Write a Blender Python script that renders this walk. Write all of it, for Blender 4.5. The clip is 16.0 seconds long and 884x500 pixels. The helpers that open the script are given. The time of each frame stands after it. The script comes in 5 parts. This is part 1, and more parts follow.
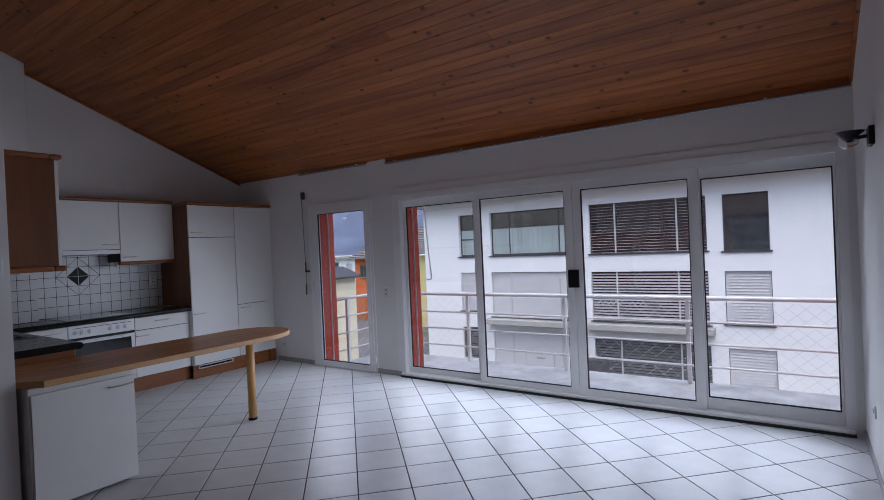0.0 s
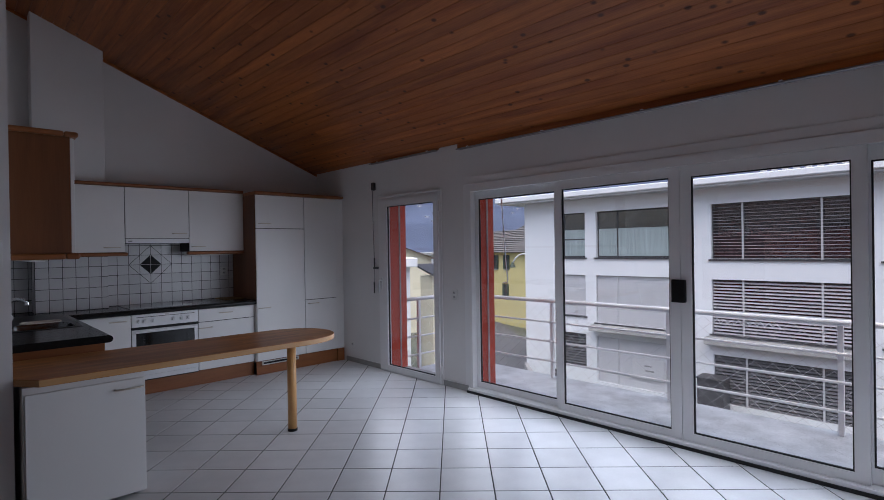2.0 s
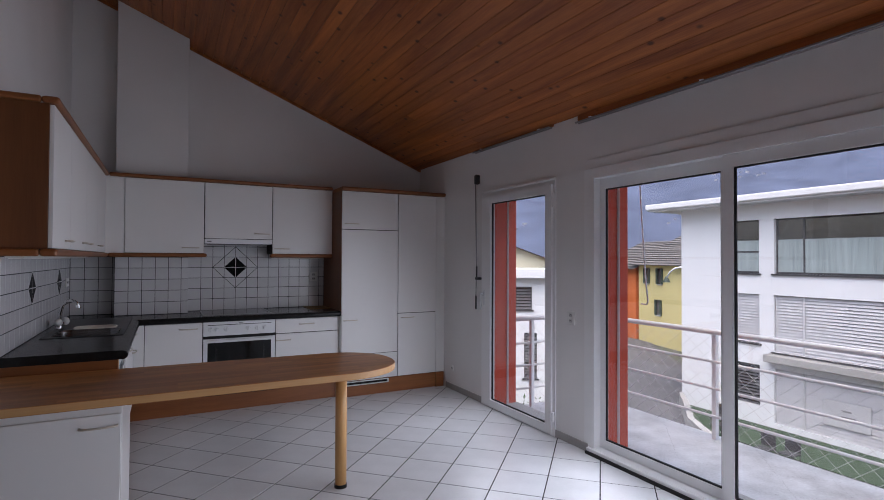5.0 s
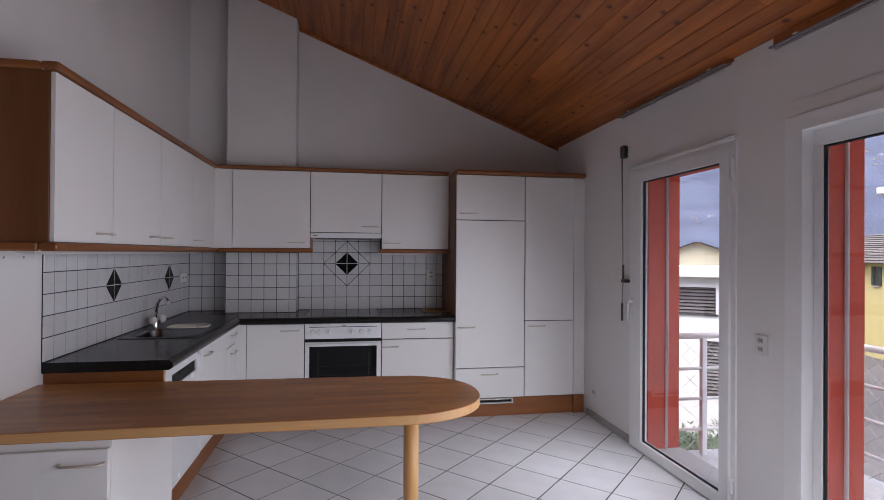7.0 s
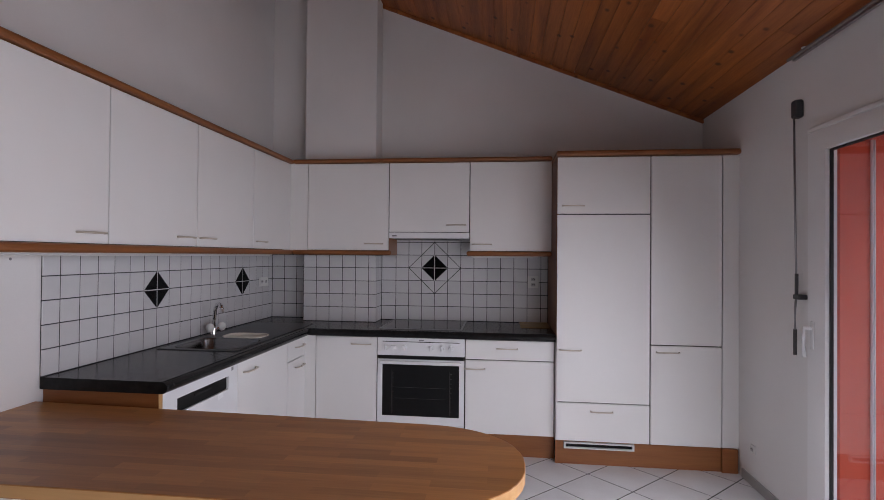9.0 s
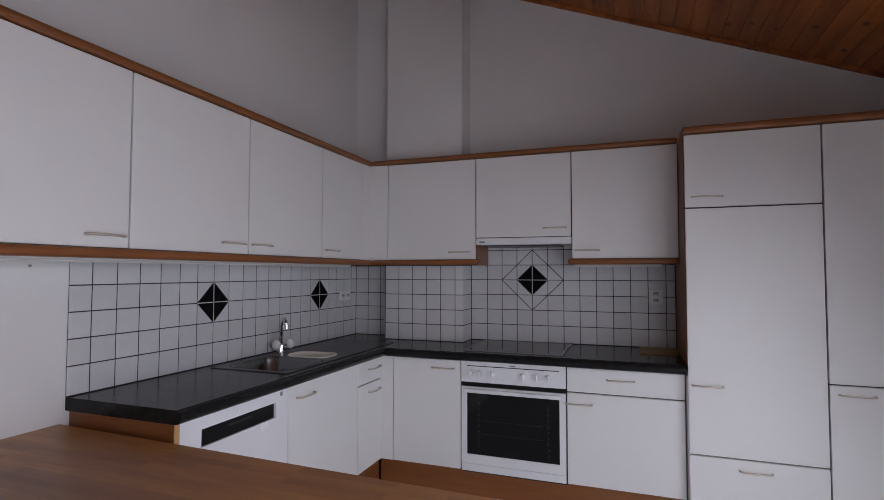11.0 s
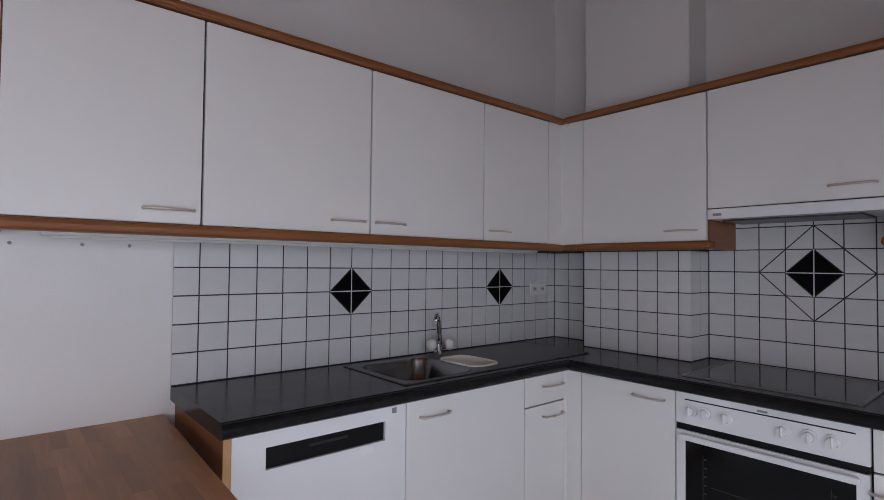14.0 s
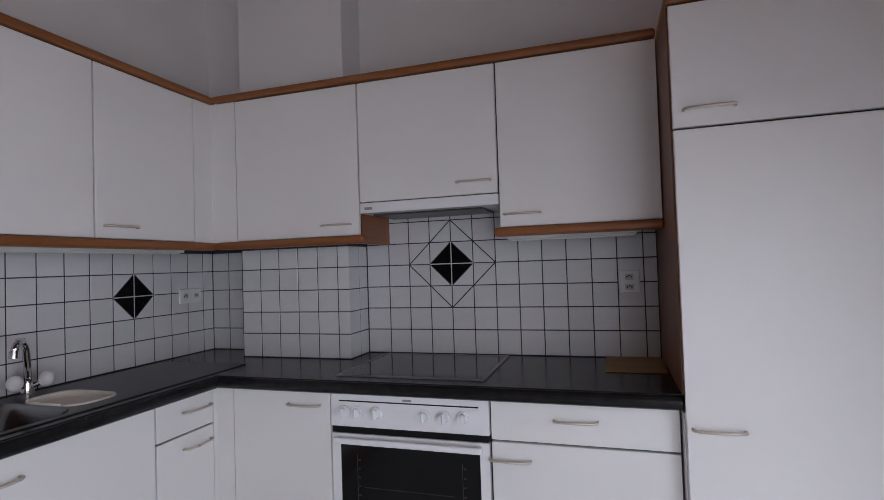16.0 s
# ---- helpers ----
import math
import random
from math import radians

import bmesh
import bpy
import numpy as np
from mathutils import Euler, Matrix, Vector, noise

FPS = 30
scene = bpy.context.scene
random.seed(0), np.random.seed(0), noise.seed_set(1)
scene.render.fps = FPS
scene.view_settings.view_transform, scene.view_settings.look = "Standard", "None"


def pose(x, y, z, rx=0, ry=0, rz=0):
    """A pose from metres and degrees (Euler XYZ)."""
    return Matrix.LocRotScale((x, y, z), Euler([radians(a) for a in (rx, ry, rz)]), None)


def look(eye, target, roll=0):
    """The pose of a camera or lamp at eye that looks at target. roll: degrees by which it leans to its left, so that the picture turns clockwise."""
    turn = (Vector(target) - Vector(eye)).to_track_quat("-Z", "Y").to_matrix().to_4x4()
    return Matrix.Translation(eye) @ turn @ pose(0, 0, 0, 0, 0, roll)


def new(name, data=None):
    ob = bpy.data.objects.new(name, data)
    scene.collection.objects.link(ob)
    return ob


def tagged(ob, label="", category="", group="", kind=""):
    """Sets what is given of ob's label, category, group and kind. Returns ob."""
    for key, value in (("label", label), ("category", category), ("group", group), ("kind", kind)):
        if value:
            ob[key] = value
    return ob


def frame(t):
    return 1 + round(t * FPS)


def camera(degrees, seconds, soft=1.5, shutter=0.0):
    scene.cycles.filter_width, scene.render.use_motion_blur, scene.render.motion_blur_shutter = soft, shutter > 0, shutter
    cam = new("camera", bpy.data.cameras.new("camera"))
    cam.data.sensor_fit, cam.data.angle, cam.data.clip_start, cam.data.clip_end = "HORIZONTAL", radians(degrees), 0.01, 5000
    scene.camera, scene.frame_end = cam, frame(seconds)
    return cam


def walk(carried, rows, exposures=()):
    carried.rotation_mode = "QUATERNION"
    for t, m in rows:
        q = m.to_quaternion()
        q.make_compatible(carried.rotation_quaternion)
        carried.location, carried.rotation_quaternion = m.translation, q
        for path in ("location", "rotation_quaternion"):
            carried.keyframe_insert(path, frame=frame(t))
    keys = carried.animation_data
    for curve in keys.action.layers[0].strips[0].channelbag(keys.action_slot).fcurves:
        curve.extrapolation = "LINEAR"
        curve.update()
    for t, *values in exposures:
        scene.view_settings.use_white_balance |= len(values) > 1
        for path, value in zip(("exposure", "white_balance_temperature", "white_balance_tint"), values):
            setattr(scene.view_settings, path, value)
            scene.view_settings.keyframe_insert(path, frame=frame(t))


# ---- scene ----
cam = camera(80.7, 16.0, soft=0.5)
EXPOSURES = [(0, 0.54, 6250, 19), (2, 0.38, 6350, 19), (3.6, 0.48, 6450, 20), (6, 0.98, 6850, 23), (9, 1.36, 7150, 25), (11.5, 1.20, 6850, 22), (12.5, 1.38, 6850, 21), (14.5, 1.26, 6850, 21), (16, 1.42, 6850, 21)]
PATH = [
    (0, (0.189, 0.303, 1.487), (-0.944, 1.95, 1.473), -2.6),
    (0.5, (0.174, 0.454, 1.451), (-0.955, 2.105, 1.445), -2.1),
    (1, (0.101, 0.716, 1.459), (-1.086, 2.325, 1.448), -1.7),
    (1.5, (0.011, 0.872, 1.451), (-1.277, 2.401, 1.444), -1.2),
    (2, (-0.016, 1.126, 1.473), (-1.459, 2.51, 1.464), -0.9),
    (2.5, (-0.1, 1.333, 1.464), (-1.646, 2.603, 1.459), -0.5),
    (3, (-0.236, 1.532, 1.483), (-1.84, 2.726, 1.475), -0.4),
    (3.5, (-0.339, 1.697, 1.437), (-1.994, 2.819, 1.46), -0.1),
    (6, (-1.072, 2.573, 1.437), (-2.961, 3.23, 1.448), 0.3),
    (6.5, (-1.26, 2.783, 1.431), (-3.21, 3.228, 1.442), 0.4),
    (7, (-1.471, 2.885, 1.442), (-3.442, 3.223, 1.454), 0.4),
    (7.5, (-1.605, 2.962, 1.442), (-3.596, 3.152, 1.459), 0.6),
    (8, (-1.756, 3.158, 1.466), (-3.756, 3.181, 1.48), 0.5),
    (8.5, (-1.945, 3.278, 1.448), (-3.942, 3.158, 1.47), 0.5),
    (9, (-2.242, 3.4, 1.44), (-4.228, 3.168, 1.461), 0.5),
    (11.3, (-3.006, 3.552, 1.386), (-4.83, 2.734, 1.441), 0.5),
    (11.5, (-3.119, 3.58, 1.424), (-4.9, 2.67, 1.453), 0.8),
    (12, (-3.298, 3.54, 1.382), (-4.989, 2.472, 1.434), 1.0),
    (12.5, (-3.478, 3.602, 1.4), (-4.955, 2.254, 1.441), 1.1),
    (13, (-3.57, 3.615, 1.394), (-4.896, 2.118, 1.435), 1.3),
    (13.3, (-3.622, 3.571, 1.368), (-4.879, 2.017, 1.421), 1.1),
    (13.5, (-3.673, 3.589, 1.377), (-4.895, 2.006, 1.421), 1.1),
    (14, (-3.809, 3.531, 1.355), (-5.103, 2.006, 1.411), 0.6),
    (14.5, (-3.971, 3.53, 1.359), (-5.519, 2.265, 1.41), -0.3),
    (15, (-4.05, 3.555, 1.353), (-5.81, 2.606, 1.402), -1.3),
    (15.5, (-4.087, 3.555, 1.323), (-5.929, 2.78, 1.393), -1.4),
    (16, (-4.141, 3.563, 1.332), (-6.046, 2.958, 1.387), -1.9),
]
walk(cam, [(t, look(eye, target, roll)) for t, eye, target, roll in PATH], EXPOSURES)

# ---------------------------------------------------------------- light
world = bpy.data.worlds.new("overcast_sky")
world.use_nodes = True
scene.world = world
wn, wl = world.node_tree.nodes, world.node_tree.links
sky = wn.new("ShaderNodeTexSky")
sky.sky_type, sky.sun_disc = "NISHITA", False
sky.sun_elevation, sky.sun_rotation = radians(67), radians(139)
sky.air_density, sky.dust_density, sky.ozone_density = 1.0, 4.0, 1.0
wn["Background"].inputs["Strength"].default_value = 0.15
wl.new(sky.outputs["Color"], wn["Background"].inputs["Color"])
sun_data = bpy.data.lights.new("sun", "SUN")
sun_data.energy, sun_data.angle, sun_data.color = 2.3, radians(90), (0.87, 0.98, 0.99)
sun = new("sun", sun_data)
sun.matrix_world = look((6, -7, 22), (0, 0, 0))


def opening_light(name, x0, x1, z0, z1, y, inward, watts, columns, rows, aside=0.0, fall=38, spread=142):
    """Sky light that enters through a window opening, slanting down and aside, in small panels."""
    wide, high = (x1 - x0) / columns, (z1 - z0) / rows
    for i in range(columns):
        for k in range(rows):
            data = bpy.data.lights.new(name, "AREA")
            data.shape, data.size, data.size_y = "RECTANGLE", wide * 0.95, high * 0.9
            data.spread = radians(spread)
            data.energy, data.color = watts / (columns * rows), (0.77, 0.885, 1.0)
            x, z = x0 + (i + 0.5) * wide, z0 + (k + 0.5) * high
            ob = new(name, data)
            ob.matrix_world = look((x, y, z), (x + aside, y + inward, z - math.tan(radians(fall))))


opening_light("sky_light_window", -3.55, 0.40, 0.15, 1.92, 4.69, -1, 28, 6, 4, aside=-0.3, fall=39, spread=160)
opening_light("sky_light_door", -4.95, -4.15, 0.45, 1.92, 4.69, -1, 5.2, 1, 4, aside=-0.1, fall=39, spread=160)
opening_light("sky_light_rear", -4.5, -2.3, 1.02, 1.90, -3.15, 1, 0.6, 1, 2)


# ---------------------------------------------------------------- materials
def material(name, base, rough=0.5, metal=0.0, vary=0.12, scale=6.0, fine=120.0, bump=0.05, spec=0.5, stretch=(1, 1, 1),
             piece=0.0, island=0.0, tint=None):
    """Plain surface with two scales of variation, fine relief and an optional change from piece to piece."""
    m = bpy.data.materials.new(name)
    m.use_nodes = True
    n, l = m.node_tree.nodes, m.node_tree.links
    b = n["Principled BSDF"]
    b.inputs["Metallic"].default_value = metal
    b.inputs["Specular IOR Level"].default_value = spec
    co = n.new("ShaderNodeTexCoord")
    mp = n.new("ShaderNodeMapping")
    mp.inputs["Scale"].default_value = stretch
    l.new(co.outputs["Object"], mp.inputs["Vector"])
    big, small = n.new("ShaderNodeTexNoise"), n.new("ShaderNodeTexNoise")
    big.inputs["Scale"].default_value, big.inputs["Detail"].default_value = scale, 6
    small.inputs["Scale"].default_value, small.inputs["Detail"].default_value = fine, 3
    l.new(mp.outputs["Vector"], big.inputs["Vector"])
    l.new(mp.outputs["Vector"], small.inputs["Vector"])
    mixf = n.new("ShaderNodeMath")
    mixf.operation = "MULTIPLY_ADD"
    mixf.inputs[1].default_value = 0.35
    l.new(small.outputs["Fac"], mixf.inputs[0])
    l.new(big.outputs["Fac"], mixf.inputs[2])
    ramp = n.new("ShaderNodeValToRGB")
    lo = tint if tint else [c * (1 - vary) for c in base]
    ramp.color_ramp.elements[0].position, ramp.color_ramp.elements[1].position = 0.42, 0.9
    ramp.color_ramp.elements[0].color = (*lo, 1)
    ramp.color_ramp.elements[1].color = (*[min(1, c * (1 + vary * 0.6)) for c in base], 1)
    l.new(mixf.outputs[0], ramp.inputs["Fac"])
    colour = ramp.outputs["Color"]
    if piece or island:
        hsv = n.new("ShaderNodeHueSaturation")
        if piece:
            src = n.new("ShaderNodeObjectInfo").outputs["Random"]
        else:
            src = n.new("ShaderNodeNewGeometry").outputs["Random Per Island"]
        rng = n.new("ShaderNodeMapRange")
        rng.inputs["To Min"].default_value = 1 - (piece or island)
        rng.inputs["To Max"].default_value = 1 + (piece or island)
        l.new(src, rng.inputs["Value"])
        l.new(rng.outputs["Result"], hsv.inputs["Value"])
        l.new(colour, hsv.inputs["Color"])
        colour = hsv.outputs["Color"]
    l.new(colour, b.inputs["Base Color"])
    rr = n.new("ShaderNodeMapRange")
    rr.inputs["To Min"].default_value, rr.inputs["To Max"].default_value = max(0.02, rough - 0.07), min(1, rough + 0.07)
    l.new(big.outputs["Fac"], rr.inputs["Value"])
    l.new(rr.outputs["Result"], b.inputs["Roughness"])
    if bump:
        bp = n.new("ShaderNodeBump")
        bp.inputs["Strength"].default_value, bp.inputs["Distance"].default_value = bump, 0.003
        l.new(small.outputs["Fac"], bp.inputs["Height"])
        l.new(bp.outputs["Normal"], b.inputs["Normal"])
    return m


def wood(name, dark, light, rough, along=0, ring=14.0, island=0.0, knots=0.0, bump=0.08, staves=0.0):
    """Wood with grain along one axis; optional knots and butcher-block staves."""
    m = bpy.data.materials.new(name)
    m.use_nodes = True
    n, l = m.node_tree.nodes, m.node_tree.links
    b = n["Principled BSDF"]
    co = n.new("ShaderNodeTexCoord")
    mp = n.new("ShaderNodeMapping")
    st = [1.0, 1.0, 1.0]
    st[along] = 0.06
    mp.inputs["Scale"].default_value = st
    l.new(co.outputs["Object"], mp.inputs["Vector"])
    vec = mp.outputs["Vector"]
    if island:
        geo = n.new("ShaderNodeNewGeometry")
        add = n.new("ShaderNodeVectorMath")
        add.operation = "MULTIPLY_ADD"
        add.inputs[1].default_value = (37, 53, 71)
        l.new(geo.outputs["Random Per Island"], add.inputs[0])
        l.new(vec, add.inputs[2])
        vec = add.outputs[0]
    wave = n.new("ShaderNodeTexNoise")
    wave.inputs["Scale"].default_value, wave.inputs["Detail"].default_value, wave.inputs["Distortion"].default_value = ring, 8, 0.8
    fine = n.new("ShaderNodeTexNoise")
    fine.inputs["Scale"].default_value, fine.inputs["Detail"].default_value = ring * 14, 4
    l.new(vec, wave.inputs["Vector"])
    l.new(vec, fine.inputs["Vector"])
    mixf = n.new("ShaderNodeMath")
    mixf.operation = "MULTIPLY_ADD"
    mixf.inputs[1].default_value = 0.35
    l.new(fine.outputs["Fac"], mixf.inputs[0])
    l.new(wave.outputs["Fac"], mixf.inputs[2])
    ramp = n.new("ShaderNodeValToRGB")
    ramp.color_ramp.elements[0].position, ramp.color_ramp.elements[1].position = 0.45, 0.95
    ramp.color_ramp.elements[0].color, ramp.color_ramp.elements[1].color = (*dark, 1), (*light, 1)
    l.new(mixf.outputs[0], ramp.inputs["Fac"])
    colour = ramp.outputs["Color"]
    if knots:
        kmap = n.new("ShaderNodeMapping")
        ks = [1.0, 1.0, 1.0]
        ks[along] = 0.75
        kmap.inputs["Scale"].default_value = ks
        l.new(co.outputs["Object"], kmap.inputs["Vector"])
        vor = n.new("ShaderNodeTexVoronoi")
        vor.inputs["Scale"].default_value = 7.5
        l.new(kmap.outputs["Vector"], vor.inputs["Vector"])
        kr = n.new("ShaderNodeValToRGB")
        kr.color_ramp.elements[0].position, kr.color_ramp.elements[1].position = 0.08, 0.165
        kr.color_ramp.elements[0].color, kr.color_ramp.elements[1].color = (knots, knots, knots, 1), (0, 0, 0, 1)
        l.new(vor.outputs["Distance"], kr.inputs["Fac"])
        mx = n.new("ShaderNodeMix")
        mx.data_type = "RGBA"
        mx.inputs["B"].default_value = (dark[0] * 0.3, dark[1] * 0.25, dark[2] * 0.25, 1)
        l.new(kr.outputs["Color"], mx.inputs["Factor"])
        l.new(colour, mx.inputs["A"])
        colour = mx.outputs["Result"]
    if staves:
        br = n.new("ShaderNodeTexBrick")
        br.inputs["Scale"].default_value = 1.0
        br.inputs["Brick Width"].default_value, br.inputs["Row Height"].default_value = 0.32, staves
        br.inputs["Mortar Size"].default_value = 0.0
        br.inputs["Color1"].default_value, br.inputs["Color2"].default_value = (0.78, 0.74, 0.70, 1), (1.14, 1.14, 1.14, 1)
        rot = n.new("ShaderNodeMapping")
        rot.inputs["Rotation"].default_value = (0, 0, radians(90) if along == 1 else 0)
        l.new(co.outputs["Object"], rot.inputs["Vector"])
        l.new(rot.outputs["Vector"], br.inputs["Vector"])
        ml = n.new("ShaderNodeMix")
        ml.data_type, ml.blend_type = "RGBA", "MULTIPLY"
        ml.inputs["Factor"].default_value = 1.0
        l.new(colour, ml.inputs["A"])
        l.new(br.outputs["Color"], ml.inputs["B"])
        colour = ml.outputs["Result"]
    if island:
        hsv = n.new("ShaderNodeHueSaturation")
        rng = n.new("ShaderNodeMapRange")
        rng.inputs["To Min"].default_value, rng.inputs["To Max"].default_value = 1 - island, 1 + island
        l.new(geo.outputs["Random Per Island"], rng.inputs["Value"])
        l.new(rng.outputs["Result"], hsv.inputs["Value"])
        l.new(colour, hsv.inputs["Color"])
        colour = hsv.outputs["Color"]
    l.new(colour, b.inputs["Base Color"])
    b.inputs["Roughness"].default_value = rough
    bp = n.new("ShaderNodeBump")
    bp.inputs["Strength"].default_value, bp.inputs["Distance"].default_value = bump, 0.002
    l.new(mixf.outputs[0], bp.inputs["Height"])
    l.new(bp.outputs["Normal"], b.inputs["Normal"])
    return m


def glass_material(name, colour=(1, 1, 1), rough=0.0):
    m = bpy.data.materials.new(name)
    m.use_nodes = True
    b = m.node_tree.nodes["Principled BSDF"]
    b.inputs["Base Color"].default_value = (*colour, 1)
    b.inputs["Transmission Weight"].default_value = 1.0
    b.inputs["Roughness"].default_value, b.inputs["IOR"].default_value = rough, 1.45
    return m


M_PLASTER = material("white_plaster", (0.78, 0.77, 0.76), 0.9, vary=0.05, scale=1.5, fine=260, bump=0.25, spec=0.2)
M_PINE = wood("stained_pine", (0.205, 0.046, 0.010), (0.56, 0.176, 0.041), 0.45, along=0, ring=9, island=0.10, knots=0.9)
M_GROOVE = material("dark_groove", (0.075, 0.026, 0.011), 0.8, vary=0.2)
M_BEECH = wood("stained_beech", (0.20, 0.062, 0.017), (0.32, 0.115, 0.034), 0.4, along=1, ring=10)
M_BEECHX = wood("stained_beech_x", (0.20, 0.062, 0.017), (0.32, 0.115, 0.034), 0.4, along=0, ring=10)
# darker copy of the beech: shade on the side boards is in the colour
M_BEECHZ = wood("stained_beech_shaded_z", (0.13, 0.042, 0.014), (0.20, 0.072, 0.024), 0.42, along=2, ring=10)
M_BLOCK = wood("beech_block", (0.32, 0.125, 0.034), (0.56, 0.250, 0.076), 0.36, along=1, ring=9, staves=0.042)
M_BLOCKEDGE = wood("beech_edge", (0.50, 0.26, 0.10), (0.64, 0.37, 0.16), 0.35, along=1, ring=9)
M_LEG = wood("beech_leg", (0.50, 0.25, 0.085), (0.68, 0.39, 0.155), 0.35, along=2, ring=14)
M_FRONT = material("white_laminate", (0.79, 0.785, 0.77), 0.38, vary=0.03, scale=2.0, fine=420, bump=0.04)
M_ENAMEL = material("white_enamel", (0.80, 0.81, 0.82), 0.25, vary=0.03, scale=3, bump=0.0)
M_WORKTOP = material("black_worktop", (0.014, 0.0135, 0.014), 0.19, vary=0.4, scale=30, fine=500, bump=0.03, spec=0.22)
M_HOB = material("hob_glass", (0.006, 0.006, 0.007), 0.10, vary=0.3, scale=4, bump=0.0, spec=0.4)
M_STEEL = material("brushed_steel", (0.12, 0.12, 0.125), 0.36, metal=1.0, vary=0.1, scale=9, fine=300, bump=0.03, stretch=(1, 12, 1))
M_BOWL = material("polished_bowl_steel", (0.24, 0.24, 0.245), 0.2, metal=1.0, vary=0.08, scale=9, fine=300, bump=0.02, stretch=(1, 1, 9))
M_CHROME = material("chrome", (0.75, 0.75, 0.76), 0.08, metal=1.0, vary=0.03, bump=0.0)
M_TRIMLINE = material("dull_steel_trim", (0.34, 0.34, 0.35), 0.4, metal=1.0, vary=0.1)
M_HANDLE = material("pearl_handle", (0.62, 0.55, 0.47), 0.3, metal=0.35, vary=0.06)
# shade in the gaps between fronts is put into this dark carcass colour
M_CARCASS = material("carcass_gap_shade", (0.03, 0.026, 0.024), 0.8, vary=0.2)
M_WTILE = material("white_wall_tile", (0.64, 0.64, 0.65), 0.18, vary=0.05, scale=9, fine=160, bump=0.03, piece=0.035)
M_BTILE = material("black_wall_tile", (0.004, 0.004, 0.0045), 0.25, vary=0.3, scale=12, bump=0.02, spec=0.1)
M_GROUT = material("dark_grout", (0.042, 0.042, 0.046), 0.95, vary=0.3, scale=30, fine=400, bump=0.3)
M_FGROUT = material("floor_grout", (0.045, 0.044, 0.044), 0.95, vary=0.3, scale=30, fine=400, bump=0.3)
M_FTILE = material("grey_white_floor_tile", (0.58, 0.58, 0.585), 0.30, vary=0.09, scale=5, fine=90, bump=0.05, piece=0.05)
M_SKIRT = material("grey_skirting_tile", (0.36, 0.35, 0.34), 0.35, vary=0.1, scale=8)
M_FRAME = material("white_window_frame", (0.82, 0.82, 0.82), 0.4, vary=0.04, scale=4, fine=200, bump=0.03)
M_SEAL = material("black_seal", (0.012, 0.012, 0.013), 0.6, vary=0.2)
M_GLASS = glass_material("window_glass")
M_LAMPGLASS = glass_material("lamp_glass", (0.92, 0.94, 0.94), 0.02)
M_RED = material("red_render", (0.62, 0.105, 0.065), 0.85, vary=0.08, scale=3, fine=220, bump=0.3, spec=0.2)
M_CONCRETE = material("balcony_concrete", (0.55, 0.57, 0.58), 0.45, vary=0.38, scale=4.0, fine=50, bump=0.3)
M_RAIL = material("white_painted_steel", (0.82, 0.84, 0.86), 0.4, vary=0.05)
M_WIRE = material("galvanised_wire", (0.55, 0.55, 0.56), 0.45, metal=0.6, vary=0.1)
M_BLACK = material("black_plastic", (0.005, 0.005, 0.005), 0.45, vary=0.2, spec=0.25)
M_OVENGLASS = material("dark_oven_glass", (0.006, 0.0065, 0.007), 0.09, vary=0.2, bump=0.0, spec=0.28)
M_RACK = material("oven_rack_grey", (0.032, 0.032, 0.034), 0.4, vary=0.2)
M_PLASTIC = material("white_plastic", (0.72, 0.72, 0.70), 0.35, vary=0.03)
M_INSERT = material("pale_grey_plastic", (0.48, 0.48, 0.48), 0.4, vary=0.05)
M_CREAM = material("cream_bowl", (0.74, 0.70, 0.62), 0.35, vary=0.04)
M_BOARD = wood("board_wood", (0.30, 0.18, 0.06), (0.40, 0.26, 0.09), 0.5, along=1, ring=12)
M_GREYTXT = material("grey_print", (0.25, 0.25, 0.26), 0.5, vary=0.05)
# outside
M_WHITEWALL = material("white_render", (0.74, 0.765, 0.79), 0.9, vary=0.04, scale=0.6, fine=60, bump=0.2, spec=0.2)
M_DARKFRAME = material("dark_window_frame", (0.05, 0.05, 0.055), 0.5, vary=0.1)
M_PANE = material("dark_pane", (0.035, 0.042, 0.048), 0.03, vary=0.25, scale=0.7, bump=0.0, spec=1.0)
M_PANE.node_tree.nodes["Principled BSDF"].inputs["Coat Weight"].default_value = 0.5
M_PANE.node_tree.nodes["Principled BSDF"].inputs["Coat IOR"].default_value = 1.6
M_CURTAIN = material("pale_curtain", (0.34, 0.41, 0.41), 0.8, vary=0.25, scale=2, stretch=(6, 1, 0.3))
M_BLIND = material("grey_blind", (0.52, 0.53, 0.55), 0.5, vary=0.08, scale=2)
M_BLINDMID = material("mid_grey_blind", (0.34, 0.34, 0.36), 0.5, vary=0.08, scale=2)
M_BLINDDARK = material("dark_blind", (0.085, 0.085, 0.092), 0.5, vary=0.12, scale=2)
M_ASPHALT = material("asphalt", (0.12, 0.12, 0.128), 0.9, vary=0.25, scale=0.8, fine=30, bump=0.3)
M_GROUND = material("ground_earth", (0.10, 0.11, 0.08), 0.95, vary=0.3, scale=0.2, fine=5, bump=0.3)
M_TURF = material("green_turf", (0.042, 0.074, 0.042), 0.95, vary=0.25, scale=3, fine=200, bump=0.4)
M_PAVING = material("pale_paving", (0.36, 0.36, 0.35), 0.85, vary=0.15, scale=1.2, fine=40)
M_YELLOW = material("yellow_render", (0.66, 0.58, 0.27), 0.9, vary=0.08, scale=0.8, fine=60, bump=0.2)
M_ORANGE = material("orange_render", (0.62, 0.16, 0.045), 0.9, vary=0.08, scale=0.8, fine=60, bump=0.2)
